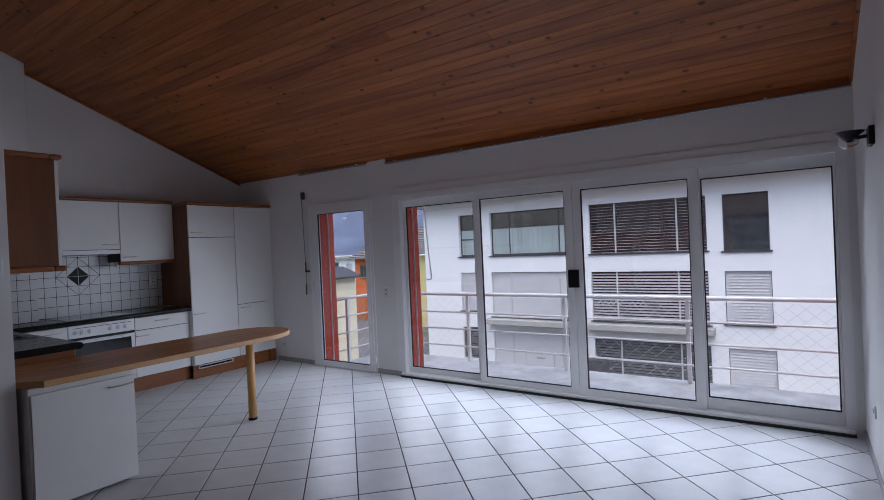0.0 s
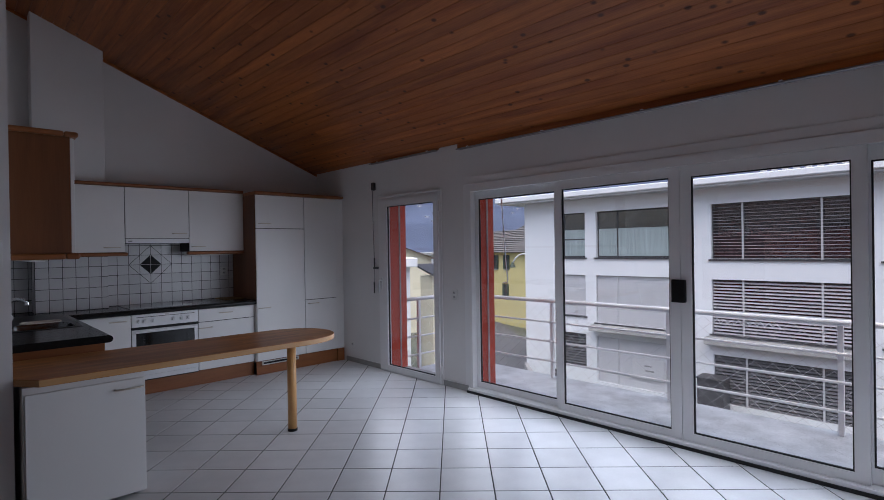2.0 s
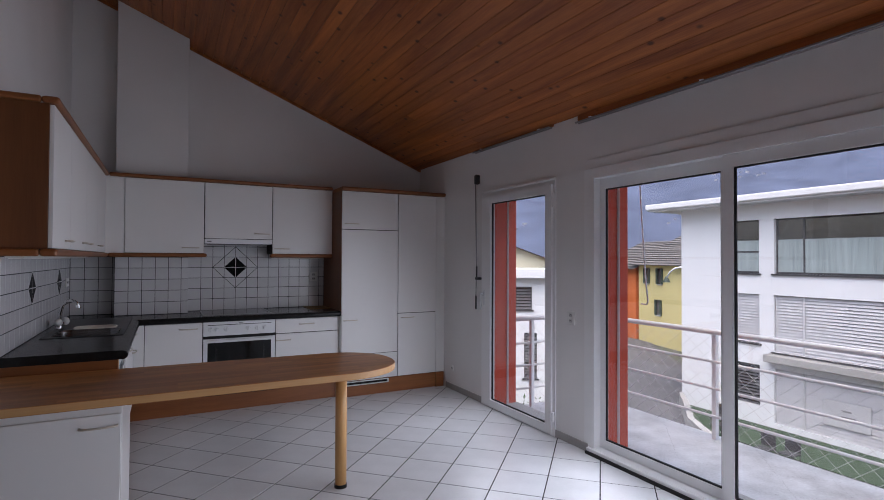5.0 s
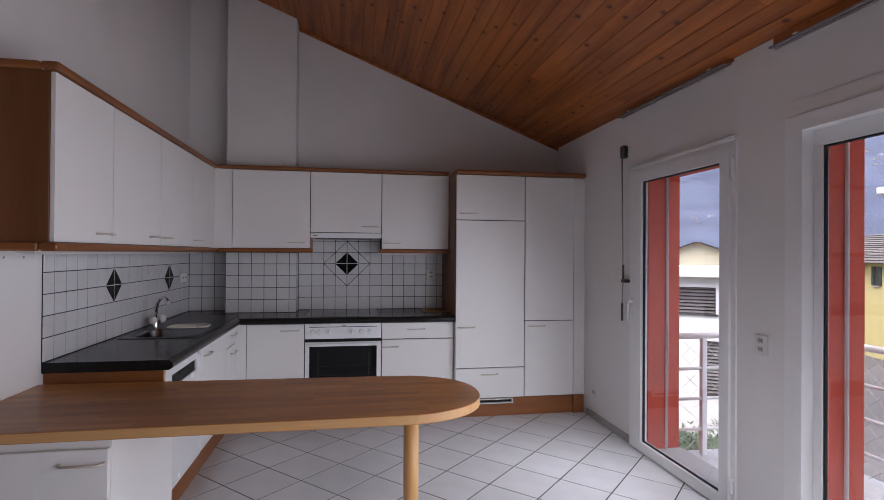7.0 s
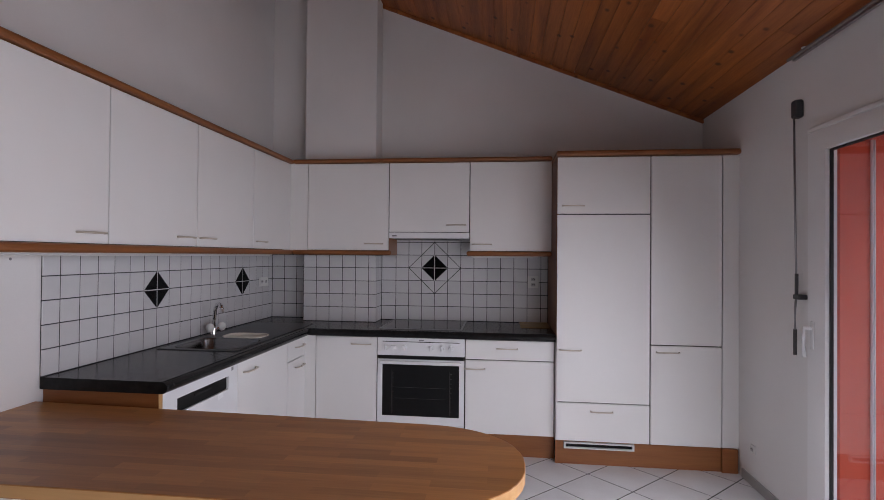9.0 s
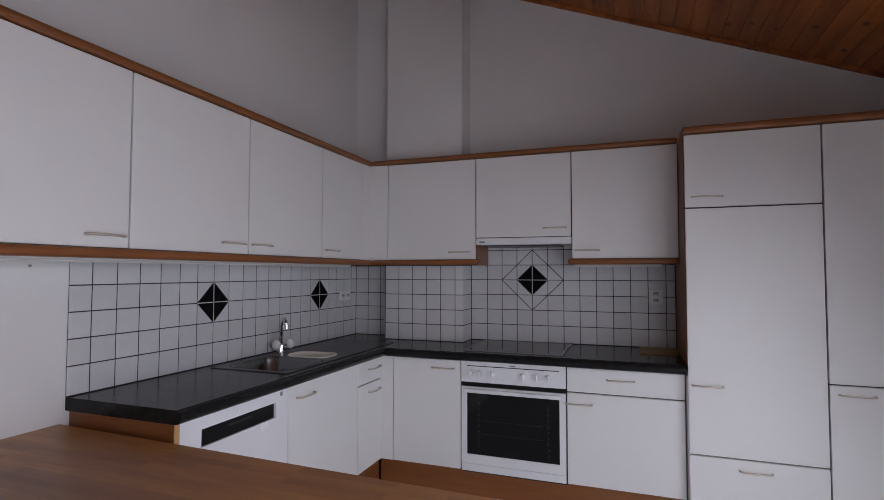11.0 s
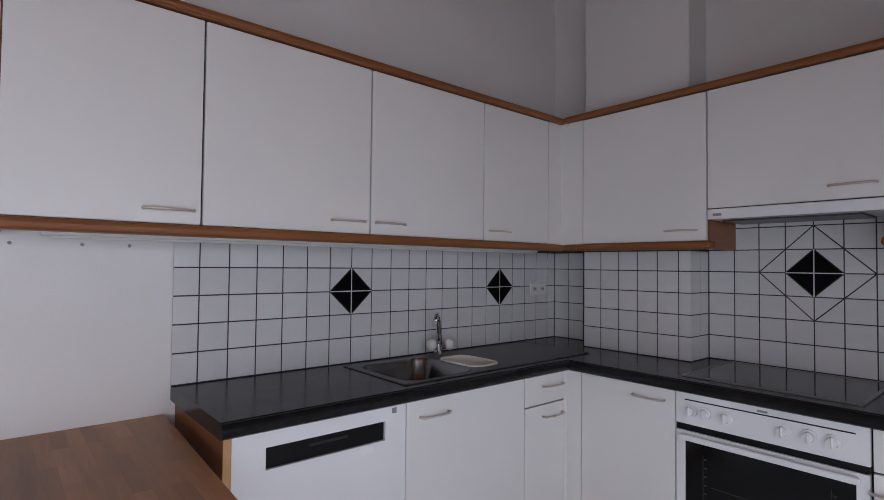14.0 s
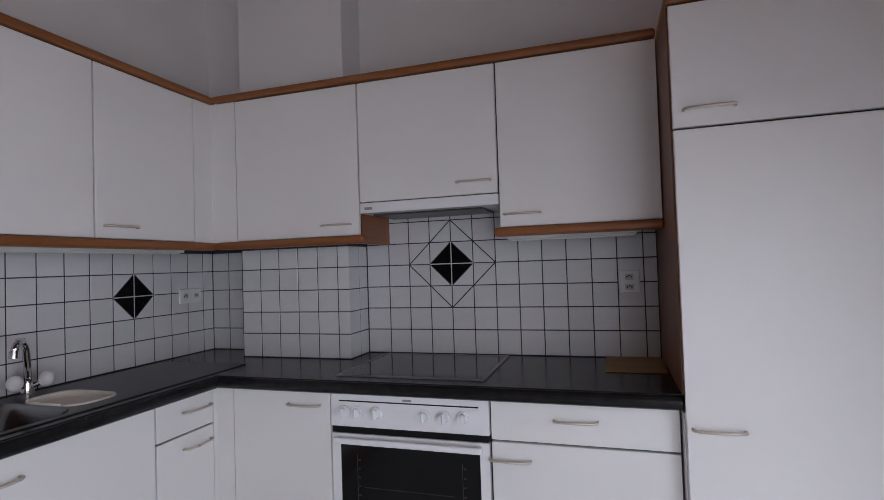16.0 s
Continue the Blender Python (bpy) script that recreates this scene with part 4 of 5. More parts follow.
part("end_strip", box(bmesh.new(), (-3.81, SY + 0.002, U1 + 0.002), (-3.773, UFY - 0.05, U1 + 0.0335), 0.012, 3), M_BEECH, cn)
cn = thing("cornice", (UFX, 2.8, U1), "rounded beech cornice strip on the wall cabinets", "cornice", "cornices")
part("strip", box(bmesh.new(), (UFX - 0.05, UFY + 0.0225, U1 + 0.0015), (UFX + 0.022, 3.769, U1 + 0.034), 0.014, 3), M_BEECH, cn)
for nm, lo, hi in (("a", (-6.2, 1.50, 1.431), (-3.90, 1.58, 1.4745)), ("b", (-6.46, 3.15, 1.430), (-6.38, 3.68, 1.4745))):
    st = thing("strip_light", ((lo[0] + hi[0]) / 2, (lo[1] + hi[1]) / 2, lo[2]), "slim white under-cabinet strip light, switched off", "strip light", "strip lights")
    boxpart("housing", lo, hi, M_PLASTIC, st, 0.004)
    boxpart("diffuser", (lo[0] + 0.02, lo[1] + 0.01, lo[2] - 0.006), (hi[0] - 0.02, hi[1] - 0.01, lo[2] - 0.0002), M_FRONT, st, 0.003)
socket(3.65, 1.228, 0.088, 0.10, "white double wall socket on the tiles", "x", BX + 0.012, 2)
socket(-6.41, 1.208, 0.15, 0.075, "white double wall socket on the tiles", "-y", SY + 0.012, 2)

# breakfast bar with its leg and the cabinet under it
bar = thing("breakfast_bar", (-3.9, 2.4, 0.0), "beech block breakfast bar with a rounded end on one round leg", "breakfast bar")
XB, XF, YT = -4.225, -3.545, 3.475
out = [(XB - 0.06, SY + 0.002), (PEX, SY + 0.002), (XF, SY + 0.10)]
rx, ry, cy = (XF - XB) / 2, 0.37, YT - 0.37
for k in range(25):
    a = radians(k * 7.5)
    out.append((XB + rx + rx * abs(math.cos(a)) ** 0.9 * (1 if math.cos(a) >= 0 else -1), cy + ry * math.sin(a)))
bm = prism(bmesh.new(), out, 0.753, 0.793)
top_edges = [e for e in bm.edges if e.verts[0].co.z == e.verts[1].co.z]
bmesh.ops.recalc_face_normals(bm, faces=bm.faces[:])
for f in bm.faces:
    f.material_index = 0 if abs(f.normal.z) > 0.5 else 1
bmesh.ops.bevel(bm, geom=top_edges, offset=0.003, segments=2, profile=0.5, affect="EDGES")
part("bar_top", bm, [M_BLOCK, M_BLOCKEDGE], bar)
LX, LY = -3.935, 3.165
part("leg", rod(bmesh.new(), (LX, LY, 0.022), (LX, LY, 0.7525), 0.036, 28), M_LEG, bar, "round beech leg", True)
part("foot", rod(bmesh.new(), (LX, LY, 0.0), (LX, LY, 0.024), 0.039, 28), M_BLACK, bar, "black plastic foot")
part("leg_plate", rod(bmesh.new(), (LX, LY, 0.744), (LX, LY, 0.7525), 0.05, 28), M_STEEL, bar)
bc = thing("bar_cabinet", (-3.9, 1.7, 0.0), "white low cabinet under the breakfast bar with one door", "cabinet")
boxpart("body", (-4.25, SY + 0.03, 0.02), (-3.590, 2.008, 0.7515), M_FRONT, bc, 0.001)
front_x("door", bc, SY + 0.035, 2.008, 0.028, 0.717, -3.567, (1.918, 0.664))
for x in (-4.2, -3.65):
    for y in (1.5, 1.95):
        part("foot", rod(bmesh.new(), (x, y, 0.0), (x, y, 0.0205), 0.02), M_BLACK, bc)

# stove corner behind the partition
sv = thing("fireplace", (-3.1, -1.4, 0.0), "dark red fireplace with a black flue pipe and white stepped bench", "fireplace")
boxpart("body", (-3.60, -1.75, 0.44), (-2.75, -1.15, 1.60), M_STOVERED, sv, 0.01)
part("flue_pipe", rod(bmesh.new(), (-3.50, -1.42, 1.60), (-3.50, -1.42, 3.2), 0.09, 24), M_STOVEBLACK, sv, "black flue pipe", False)
part("collar", box(bmesh.new(), (-3.62, -1.56, 2.55), (-3.2, -1.28, 2.85), 0.02), M_STOVEBLACK, sv)
boxpart("bench", (-3.75, -1.95, 0.001), (-2.6, -1.00, 0.44), M_PLASTER, sv, 0.006, "white masonry bench")
for k in range(3):
    boxpart("block", (-3.78, -1.95, 0.442 + k * 0.24), (-3.603, -1.05, 0.678 + k * 0.24), M_PLASTER, sv, 0.006, "white masonry block")
# rear window
rw = framed("window_2", (-4.6, 0, 0, 0), "white framed window in the rear wall")
rw.location = (-4.6, RY, 0.95)
ORIGIN[rw.name] = Vector(rw.location)
f = part("window_frame", holed(bmesh.new(), "x", -4.6, -2.2, 0.95, 1.98, RY - 0.12, RY - 0.06, [(-4.54, -3.52, 1.01, 1.95), (-3.45, -2.26, 1.01, 1.95)]), M_FRAME, rw)
for a, b in ((-4.54, -3.52), (-3.45, -2.26)):
    part("pane", box(bmesh.new(), (a, RY - 0.093, 1.01), (b, RY - 0.087, 1.95)), M_GLASS, f).visible_shadow = False

sw = thing("wall_switch", (PEX, 1.31, 1.40), "white wall switch on the end of the partition", "switch")
boxpart("plate", (PEX, 1.275, 1.405), (PEX + 0.012, 1.355, 1.545), M_PLASTIC, sw, 0.003)
boxpart("rocker", (PEX + 0.012, 1.29, 1.43), (PEX + 0.022, 1.34, 1.52), M_PLASTIC, sw, 0.004)

for x in (-3.83, -4.02, -4.16):
    sh_ = thing("wall_plug", (x, SY, 1.41), "small grey wall plug hole in the plaster", "wall plug", "wall plugs")
    part("plug", rod(bmesh.new(), (x, SY - 0.002, 1.41), (x, SY + 0.0015, 1.41), 0.006, 10), M_GREYTXT, sh_)


# ---------------------------------------------------------------- balcony
FZ, RAILY, SIDEX = -0.10, 6.35, -5.09
structure("balcony_floor", box(bmesh.new(), (-5.2, WY + 0.34, FZ - 0.22), (RX + 2.2, RAILY + 0.12, FZ), 0.006), M_CONCRETE, "grey stained concrete balcony floor")
rl = thing("balcony_railing", (-2.0, RAILY, FZ), "white painted steel balcony railing with wire mesh", "railing")
for x in (SIDEX, -3.585, -2.205, -0.825, 0.555, 1.935):
    boxpart("post", (x - 0.02, RAILY - 0.02, FZ), (x + 0.02, RAILY + 0.02, 0.80), M_RAIL, rl, 0.003)
boxpart("post", (SIDEX - 0.02, 5.54, FZ), (SIDEX + 0.02, 5.58, 0.80), M_RAIL, rl, 0.003)
for z, r in ((0.82, 0.024), (0.568, 0.012), (0.338, 0.012), (0.103, 0.012)):
    part("top_rail" if r > 0.02 else "rail", rod(bmesh.new(), (SIDEX - 0.02, RAILY - 0.03, z), (2.0, RAILY - 0.03, z), r, 12), M_RAIL, rl, "", True)
    part("side_rail", rod(bmesh.new(), (SIDEX, WY + 0.36, z), (SIDEX, RAILY - 0.03, z), r, 12), M_RAIL, rl, "", True)


def mesh_fence(bm, a, b, z0, z1, pitch=0.145, rise=0.125, r=0.0017):
    """Diamond wire between the points a and b on the plan."""
    a, b = Vector(a), Vector(b)
    run = (b - a).length
    way = (b - a) / run
    k = (z1 - z0) / rise * pitch / 1.0
    s = -k
    while s < run:
        for d in (1, -1):
            s0, s1, za, zb = (s, s + k, z0, z1) if d == 1 else (s, s + k, z1, z0)
            c0, c1 = max(s0, 0), min(s1, run)
            if c1 - c0 > 0.01:
                f0, f1 = (c0 - s0) / k, (c1 - s0) / k
                p, q = a + way * c0, a + way * c1
                rod(bm, (p.x, p.y, za + (zb - za) * f0), (q.x, q.y, za + (zb - za) * f1), r, 4)
        s += pitch
    return bm


part("wire_mesh", mesh_fence(bmesh.new(), (SIDEX, RAILY + 0.02), (2.0, RAILY + 0.02), FZ + 0.02, 0.775), M_WIRE, rl, "thin galvanised diamond mesh")
part("wire_mesh", mesh_fence(bmesh.new(), (SIDEX - 0.02, WY + 0.4), (SIDEX - 0.02, RAILY), FZ + 0.02, 0.78), M_WIRE, rl, "thin galvanised diamond mesh")
zig = [(-1.78 + k * 0.03, RAILY - 0.01, 0.745 + (0.02 if k % 2 else -0.015) + 0.006 * math.sin(k * 2.1)) for k in range(19)]
part("loose_wire", bent_tube(bmesh.new(), zig, 0.005, 6), M_RAIL, rl, "bent white edge wire", True)
rodx = thing("awning_crank", (-3.52, 5.44, 1.1), "white awning crank rod hanging outside the window", "crank")
part("rod", bent_tube(bmesh.new(), [(-3.575, 5.42, 2.12), (-3.555, 5.43, 1.7), (-3.535, 5.44, 1.3), (-3.52, 5.45, 1.12)], 0.006), M_RAIL, rodx, "", True)
part("handle", bent_tube(bmesh.new(), [(-3.52, 5.45, 1.12), (-3.54, 5.46, 1.09), (-3.60, 5.47, 1.09)], 0.006), M_RAIL, rodx, "", True)
structure("awning_box", box(bmesh.new(), (-3.7, WY + 0.345, 2.12), (0.6, WY + 0.50, 2.28), 0.01), M_FRAME, "white awning cassette above the window")

# ---------------------------------------------------------------- ground and road
GZ = -4.75
bm = bmesh.new()
n = 40
grid = [[bm.verts.new((-4500 + 9000 * i / n, -4500 + 9000 * j / n, GZ - 0.06)) for i in range(n + 1)] for j in range(n + 1)]
for j in range(n):
    for i in range(n):
        bm.faces.new((grid[j][i], grid[j][i + 1], grid[j + 1][i + 1], grid[j + 1][i]))
structure("ground", bm, M_GROUND, "dull green and brown ground")
bm = prism(bmesh.new(), [(-13, 7), (9, 7), (9, 19.9), (-12.4, 19.9), (-16.2, 22.4), (-17.2, 26), (-30, 36), (-33, 33), (-26, 24), (-13.2, 15)], GZ - 0.3, GZ - 0.01)
structure("road", bm, M_ASPHALT, "grey asphalt lane")
structure("turf_strip", prism(bmesh.new(), [(-3.5, 19.5), (-3.5, 21.95), (-15.6, 21.95), (-14.25, 20.3), (-12.95, 18.8), (-12.4, 19.5)], GZ - 0.3, GZ + 0.02), M_TURF, "strip of bright green artificial turf")
gw = thing("garden_wall", (-15.2, 18, GZ), "low pale concrete wall beside the lane", "wall")
bm = prism(bmesh.new(), [(-11.65, 17.65), (-11.5, 17.85), (-12.85, 18.75), (-14.15, 20.25), (-15.35, 21.5), (-15.5, 21.4), (-14.3, 20.1), (-13.0, 18.6)], GZ - 0.02, GZ + 0.6)
part("wall", bm, M_PAVING, gw)


# ---------------------------------------------------------------- houses
def blind(parent, x0, x1, z0, z1, y, mat, pitch=0.075, cover=0.8):
    bm = bmesh.new()
    z = z0
    while z < z1 - 0.01:
        v = [bm.verts.new(p) for p in ((x0, y - 0.03, z), (x1, y - 0.03, z), (x1, y + 0.02, z + pitch * cover), (x0, y + 0.02, z + pitch * cover))]
        bm.faces.new(v)
        z += pitch
    return part("blind", bm, mat, parent)


def house_window(house, x0, x1, z0, z1, y, mullions=(), kind="glass", transom=None, sill=True):
    """A recessed window in a wall that faces -y at y."""
    holes = []
    xs = [x0 + 0.05] + [m for m in mullions] + [x1 - 0.05]
    for a, b in zip(xs, xs[1:]):
        a2, b2 = a + (0.03 if a in mullions else 0), b - (0.03 if b in mullions else 0)
        if transom:
            holes += [(a2, b2, z0 + 0.06, transom - 0.03), (a2, b2, transom + 0.03, z1 - 0.06)]
        else:
            holes.append((a2, b2, z0 + 0.06, z1 - 0.06))
    f = part("window", holed(bmesh.new(), "x", x0, x1, z0, z1, y + 0.16, y + 0.22, holes), M_DARKFRAME, house)
    if sill:
        boxpart("sill", (x0 - 0.08, y - 0.06, z0 - 0.06), (x1 + 0.08, y + 0.16, z0), M_DARKFRAME, f)
    if kind in ("glass", "curtain", "dark_blind_open"):
        boxpart("pane", (x0 + 0.04, y + 0.18, z0 + 0.04), (x1 - 0.04, y + 0.19, z1 - 0.04), M_PANE, f)
    if kind == "curtain":
        bm = bmesh.new()
        k, x = 0, x0 + 0.06
        prev = None
        while x < x1 - 0.06:
            cur = [bm.verts.new((x, y + 0.172 + 0.006 * math.sin(k * 1.3), z)) for z in (z0 + 0.07, z0 + (z1 - z0) * 0.62)]
            if prev:
                bm.faces.new((prev[0], cur[0], cur[1], prev[1]))
            prev = cur
            x += 0.09
            k += 1
        part("curtain", bm, M_CURTAIN, f)
    if kind in ("blind", "dark_blind", "dark_blind_low", "dark_blind_open"):
        slat, pitch, cover = {"blind": (M_BLIND, 0.108, 0.965), "dark_blind": (M_BLINDMID, 0.118, 0.50),
                              "dark_blind_low": (M_BLINDDARK, 0.118, 0.62), "dark_blind_open": (M_BLINDMID, 0.118, 0.15)}[kind]
        blind(f, x0 + 0.02, x1 - 0.02, z0 + 0.02, z1 - 0.02, y + 0.10, slat, pitch, cover)
        if kind != "dark_blind_open":
            boxpart("pane", (x0 + 0.04, y + 0.18, z0 + 0.04), (x1 - 0.04, y + 0.19, z1 - 0.04), M_PANE, f)
        for m in mullions:
            boxpart("guide", (m - 0.03, y + 0.05, z0), (m + 0.03, y + 0.075, z1), M_BLIND, f)
    return f


WB = 22.0
wb = thing("white_apartment_house", (-4, WB, GZ), "white rendered apartment house with dark windows and grey blinds", "house")
wins = [(-13.68, -12.47, 0.93, 2.96, (), "curtain", 1.75), (-11.93, -7.95, 0.93, 2.96, (-10.98, -8.55), "curtain", None),
        (-7.14, -2.68, 0.88, 2.95, (-6.08, -3.72), "dark_blind_open", None), (-2.14, -0.68, 0.84, 2.93, (), "glass", None),
        (-13.68, -12.47, -1.72, 0.14, (), "blind", None), (-11.95, -7.95, -1.95, 0.14, (-10.95, -8.55), "blind", None),
        (-7.14, -2.68, -1.93, 0.12, (-6.08, -3.72), "dark_blind", None), (-2.14, -0.66, -1.85, 0.10, (), "blind", None),
        (-13.68, -12.47, -4.05, -2.52, (), "dark_blind_low", None), (-11.95, -7.95, -4.55, -2.55, (-10.95, -8.55), "blind", None),
        (-7.10, -2.68, -4.50, -2.70, (-6.0, -3.72), "dark_blind_low", None), (-2.10, -0.60, -4.40, -2.75, (), "blind", None)]
bm = holed(bmesh.new(), "x", -15.82, 9.0, GZ - 0.05, 3.55, WB, WB + 0.3, [w[:4] for w in wins])
box(bm, (-15.82, WB + 0.3, GZ - 0.05), (-15.5, WB + 12, 3.55))
part("wall", bm, M_WHITEWALL, wb)
for w in wins:
    house_window(wb, *w[:4], WB, w[4], w[5], w[6], sill=w[3] > -2)
boxpart("roof", (-17.0, WB - 0.9, 3.62), (9.5, WB + 13, 3.86), M_WHITEWALL, wb, 0.03)
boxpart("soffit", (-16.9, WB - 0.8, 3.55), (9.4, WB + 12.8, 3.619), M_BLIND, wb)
for a, b in ((-12.1, -7.8), (-7.3, -2.5)):
    boxpart("ledge", (a, WB - 0.45, -2.28), (b, WB, -2.02), M_PAVING, wb, 0.02, "grey concrete ledge")
bm = bmesh.new()
for k in range(9):
    ball(bm, (-5.2 + k * 0.32, WB - 0.7, 4.05), 0.19, (0.8, 0.8, 1.0), 8)
part("roof_guard", bm, M_PLASTIC, wb, "row of pale rounded roof blocks")
boxpart("sign_board", (-10.35, WB + 0.02, -4.12), (-8.98, WB + 0.06, -3.25), M_BLIND, wb, 0.005, "pale sign board")
bm = bmesh.new()
for k in range(2):
    box(bm, (-9.8, WB + 0.012, -3.58 - k * 0.2), (-9.5 + 0.1 * k, WB + 0.019, -3.52 - k * 0.2))
part("sign_bars", bm, M_GREYTXT, wb)
# dark solid added to fill the hollow house behind its windows
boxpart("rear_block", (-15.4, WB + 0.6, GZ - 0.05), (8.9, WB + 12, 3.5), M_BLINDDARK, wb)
pb = thing("planter_box", (-6.9, 21.3, GZ + 0.02), "dark grey upright planter box at the house wall", "planter")
boxpart("box", (-7.35, 21.0, GZ + 0.02), (-6.45, 21.7, GZ + 1.30), M_DARKFRAME, pb, 0.02)
boxpart("rim", (-7.39, 20.96, GZ + 1.30), (-6.41, 21.74, GZ + 1.36), M_DARKFRAME, pb, 0.01)
boxpart("soil", (-7.30, 21.05, GZ + 1.301), (-6.50, 21.65, GZ + 1.34), M_BARK, pb)
for i, (x, y) in enumerate(((-12.9, 20.2), (-12.2, 19.4), (-10.2, 18.4), (-9.6, 18.6))):
    c = thing("folding_chair", (x, y, GZ + 0.02), "small dark folding garden chair on the turf", "chair", "garden chairs")
    bm = box(bmesh.new(), (x - 0.22, y - 0.2, GZ + 0.42), (x + 0.22, y + 0.2, GZ + 0.46), 0.01)
    part("seat", bm, M_DARKFRAME, c)
    part("backrest", box(bmesh.new(), (x - 0.22, y + 0.18, GZ + 0.48), (x + 0.22, y + 0.22, GZ + 0.85), 0.01), M_DARKFRAME, c)
    for dx in (-0.2, 0.2):
        for dy in (-0.17, 0.2):
            part("leg", rod(bmesh.new(), (x + dx, y + dy, GZ + 0.02), (x + dx, y + dy, GZ + 0.47), 0.015, 6), M_DARKFRAME, c)


def tiled_roof(bm, corners_low, corners_high, rows=16):
    """A sloping roof face of overlapping courses between a low and a high edge."""
    (a, b), (c, d) = [[Vector(p) for p in e] for e in (corners_low, corners_high)]
    nrm = (b - a).cross(c - a).normalized()
    nrm = nrm if nrm.z > 0 else -nrm
    for r in range(rows):
        f0, f1 = r / rows, (r + 1.12) / rows
        p = [a.lerp(c, f0) + nrm * 0.07, b.lerp(d, f0) + nrm * 0.07, b.lerp(d, min(f1, 1)), a.lerp(c, min(f1, 1))]
        q = [p[0] - nrm * 0.06, p[1] - nrm * 0.06]
        v = [bm.verts.new(x) for x in p]
        w = [bm.verts.new(x) for x in q]
        bm.faces.new(v)
        bm.faces.new((w[0], w[1], v[1], v[0]))
    return bm


def village_house(name, p, q, depth, z0, eave, rise, wall, roof, label, windows=(), shutters=True, over=0.5):
    """A house whose street front runs from p to q on the plan; the house lies on the far side. windows: (share of front, z, w, h)."""
    p, q = Vector((*p, 0)), Vector((*q, 0))
    u = (q - p).normalized()
    v = Vector((-u.y, u.x, 0))
    if v.y < 0:
        v = -v
    L = (q - p).length
    ho = thing(name, (p.x, p.y, z0), label, "house", "village houses")

    def W(s, t, z):
        return tuple(p + u * s + v * t + Vector((0, 0, z)))

    bm = bmesh.new()
    lo = [bm.verts.new(W(s, t, z0)) for s, t in ((0, 0), (L, 0), (L, depth), (0, depth))]
    hi = [bm.verts.new(W(s, t, eave)) for s, t in ((0, 0), (L, 0), (L, depth), (0, depth))]
    rg = [bm.verts.new(W(s, depth / 2, eave + rise)) for s in (0, L)]
    for k in (0, 2):
        bm.faces.new((lo[k], lo[k + 1], hi[k + 1], hi[k]))
    bm.faces.new((lo[1], lo[2], hi[2], rg[1], hi[1]))
    bm.faces.new((lo[3], lo[0], hi[0], rg[0], hi[3]))
    part("wall", bm, wall, ho)
    bm = bmesh.new()
    drop = rise / (depth / 2) * over
    tiled_roof(bm, (W(-over, -over, eave - drop), W(L + over, -over, eave - drop)), (W(-over, depth / 2, eave + rise), W(L + over, depth / 2, eave + rise)))
    tiled_roof(bm, (W(L + over, depth + over, eave - drop), W(-over, depth + over, eave - drop)), (W(L + over, depth / 2, eave + rise), W(-over, depth / 2, eave + rise)))
    part("roof", bm, roof, ho)

    def slab(s0, s1, z0_, z1_, t0, t1):
        bm = bmesh.new()
        a = [bm.verts.new(W(s, t, z0_)) for s, t in ((s0, t0), (s1, t0), (s1, t1), (s0, t1))]
        b = [bm.verts.new(W(s, t, z1_)) for s, t in ((s0, t0), (s1, t0), (s1, t1), (s0, t1))]
        bm.faces.new(a)
        bm.faces.new(b)
        for k in range(4):
            bm.faces.new((a[k], a[(k + 1) % 4], b[(k + 1) % 4], b[k]))
        return bm

    for share, z, w, h in windows:
        s = share * L
        win_ = part("window", slab(s - w / 2, s + w / 2, z, z + h, -0.03, 0.05), M_PANE, ho)
        part("frame", slab(s - w / 2 - 0.06, s + w / 2 + 0.06, z - 0.08, z, -0.10, 0.0), M_PAVING, win_)
        if shutters:
            part("shutter", slab(s - w / 2 - w * 0.5, s - w / 2, z, z + h, -0.08, -0.035), M_SHUTTER, win_)
            part("shutter", slab(s + w / 2, s + w / 2 + w * 0.5, z, z + h, -0.08, -0.035), M_SHUTTER, win_)
    return ho


village_house("yellow_house", (-29.2, 34.6), (-14.0, 24.6 + 5.5), 9, GZ - 0.1, 1.25, 2.3, M_YELLOW, M_ROOFGREY, "yellow rendered village house with a grey stone roof",
              ((0.07, -0.35, 0.42, 1.15), (0.17, -0.35, 0.42, 1.15), (0.44, -0.45, 0.50, 1.25), (0.16, -2.6, 0.42, 1.1), (0.43, -3.0, 0.50, 1.25), (0.64, -0.4, 0.50, 1.2)))
village_house("orange_house", (-33.9, 35.5), (-29.5, 34.6), 9, GZ - 0.1, 0.9, 2.1, M_ORANGE, M_ROOFGREY, "orange rendered village house with a grey stone roof",
              ((0.3, -1.0, 0.45, 1.1),))
lamp = thing("street_lamp", (-20.5, 27.5, GZ), "curved green-grey street lamp beside the yellow house", "street lamp")
part("arm", bent_tube(bmesh.new(), [(-19.6, 28.6, 0.0)] + [(-20.6 + 1.0 * math.cos(a), 28.2, 0.0 + 1.0 * math.sin(a)) for a in [k * math.pi / 8 for k in range(8)]], 0.05), M_RAIL, lamp, "", True)
part("pole", rod(bmesh.new(), (-19.6, 28.4, GZ), (-19.6, 28.4, 0.1), 0.06), M_RAIL, lamp)
part("shade", rod(bmesh.new(), (-21.55, 28.2, 0.1), (-21.55, 28.2, 0.45), 0.22, 12, 0.05), M_SHUTTER, lamp)

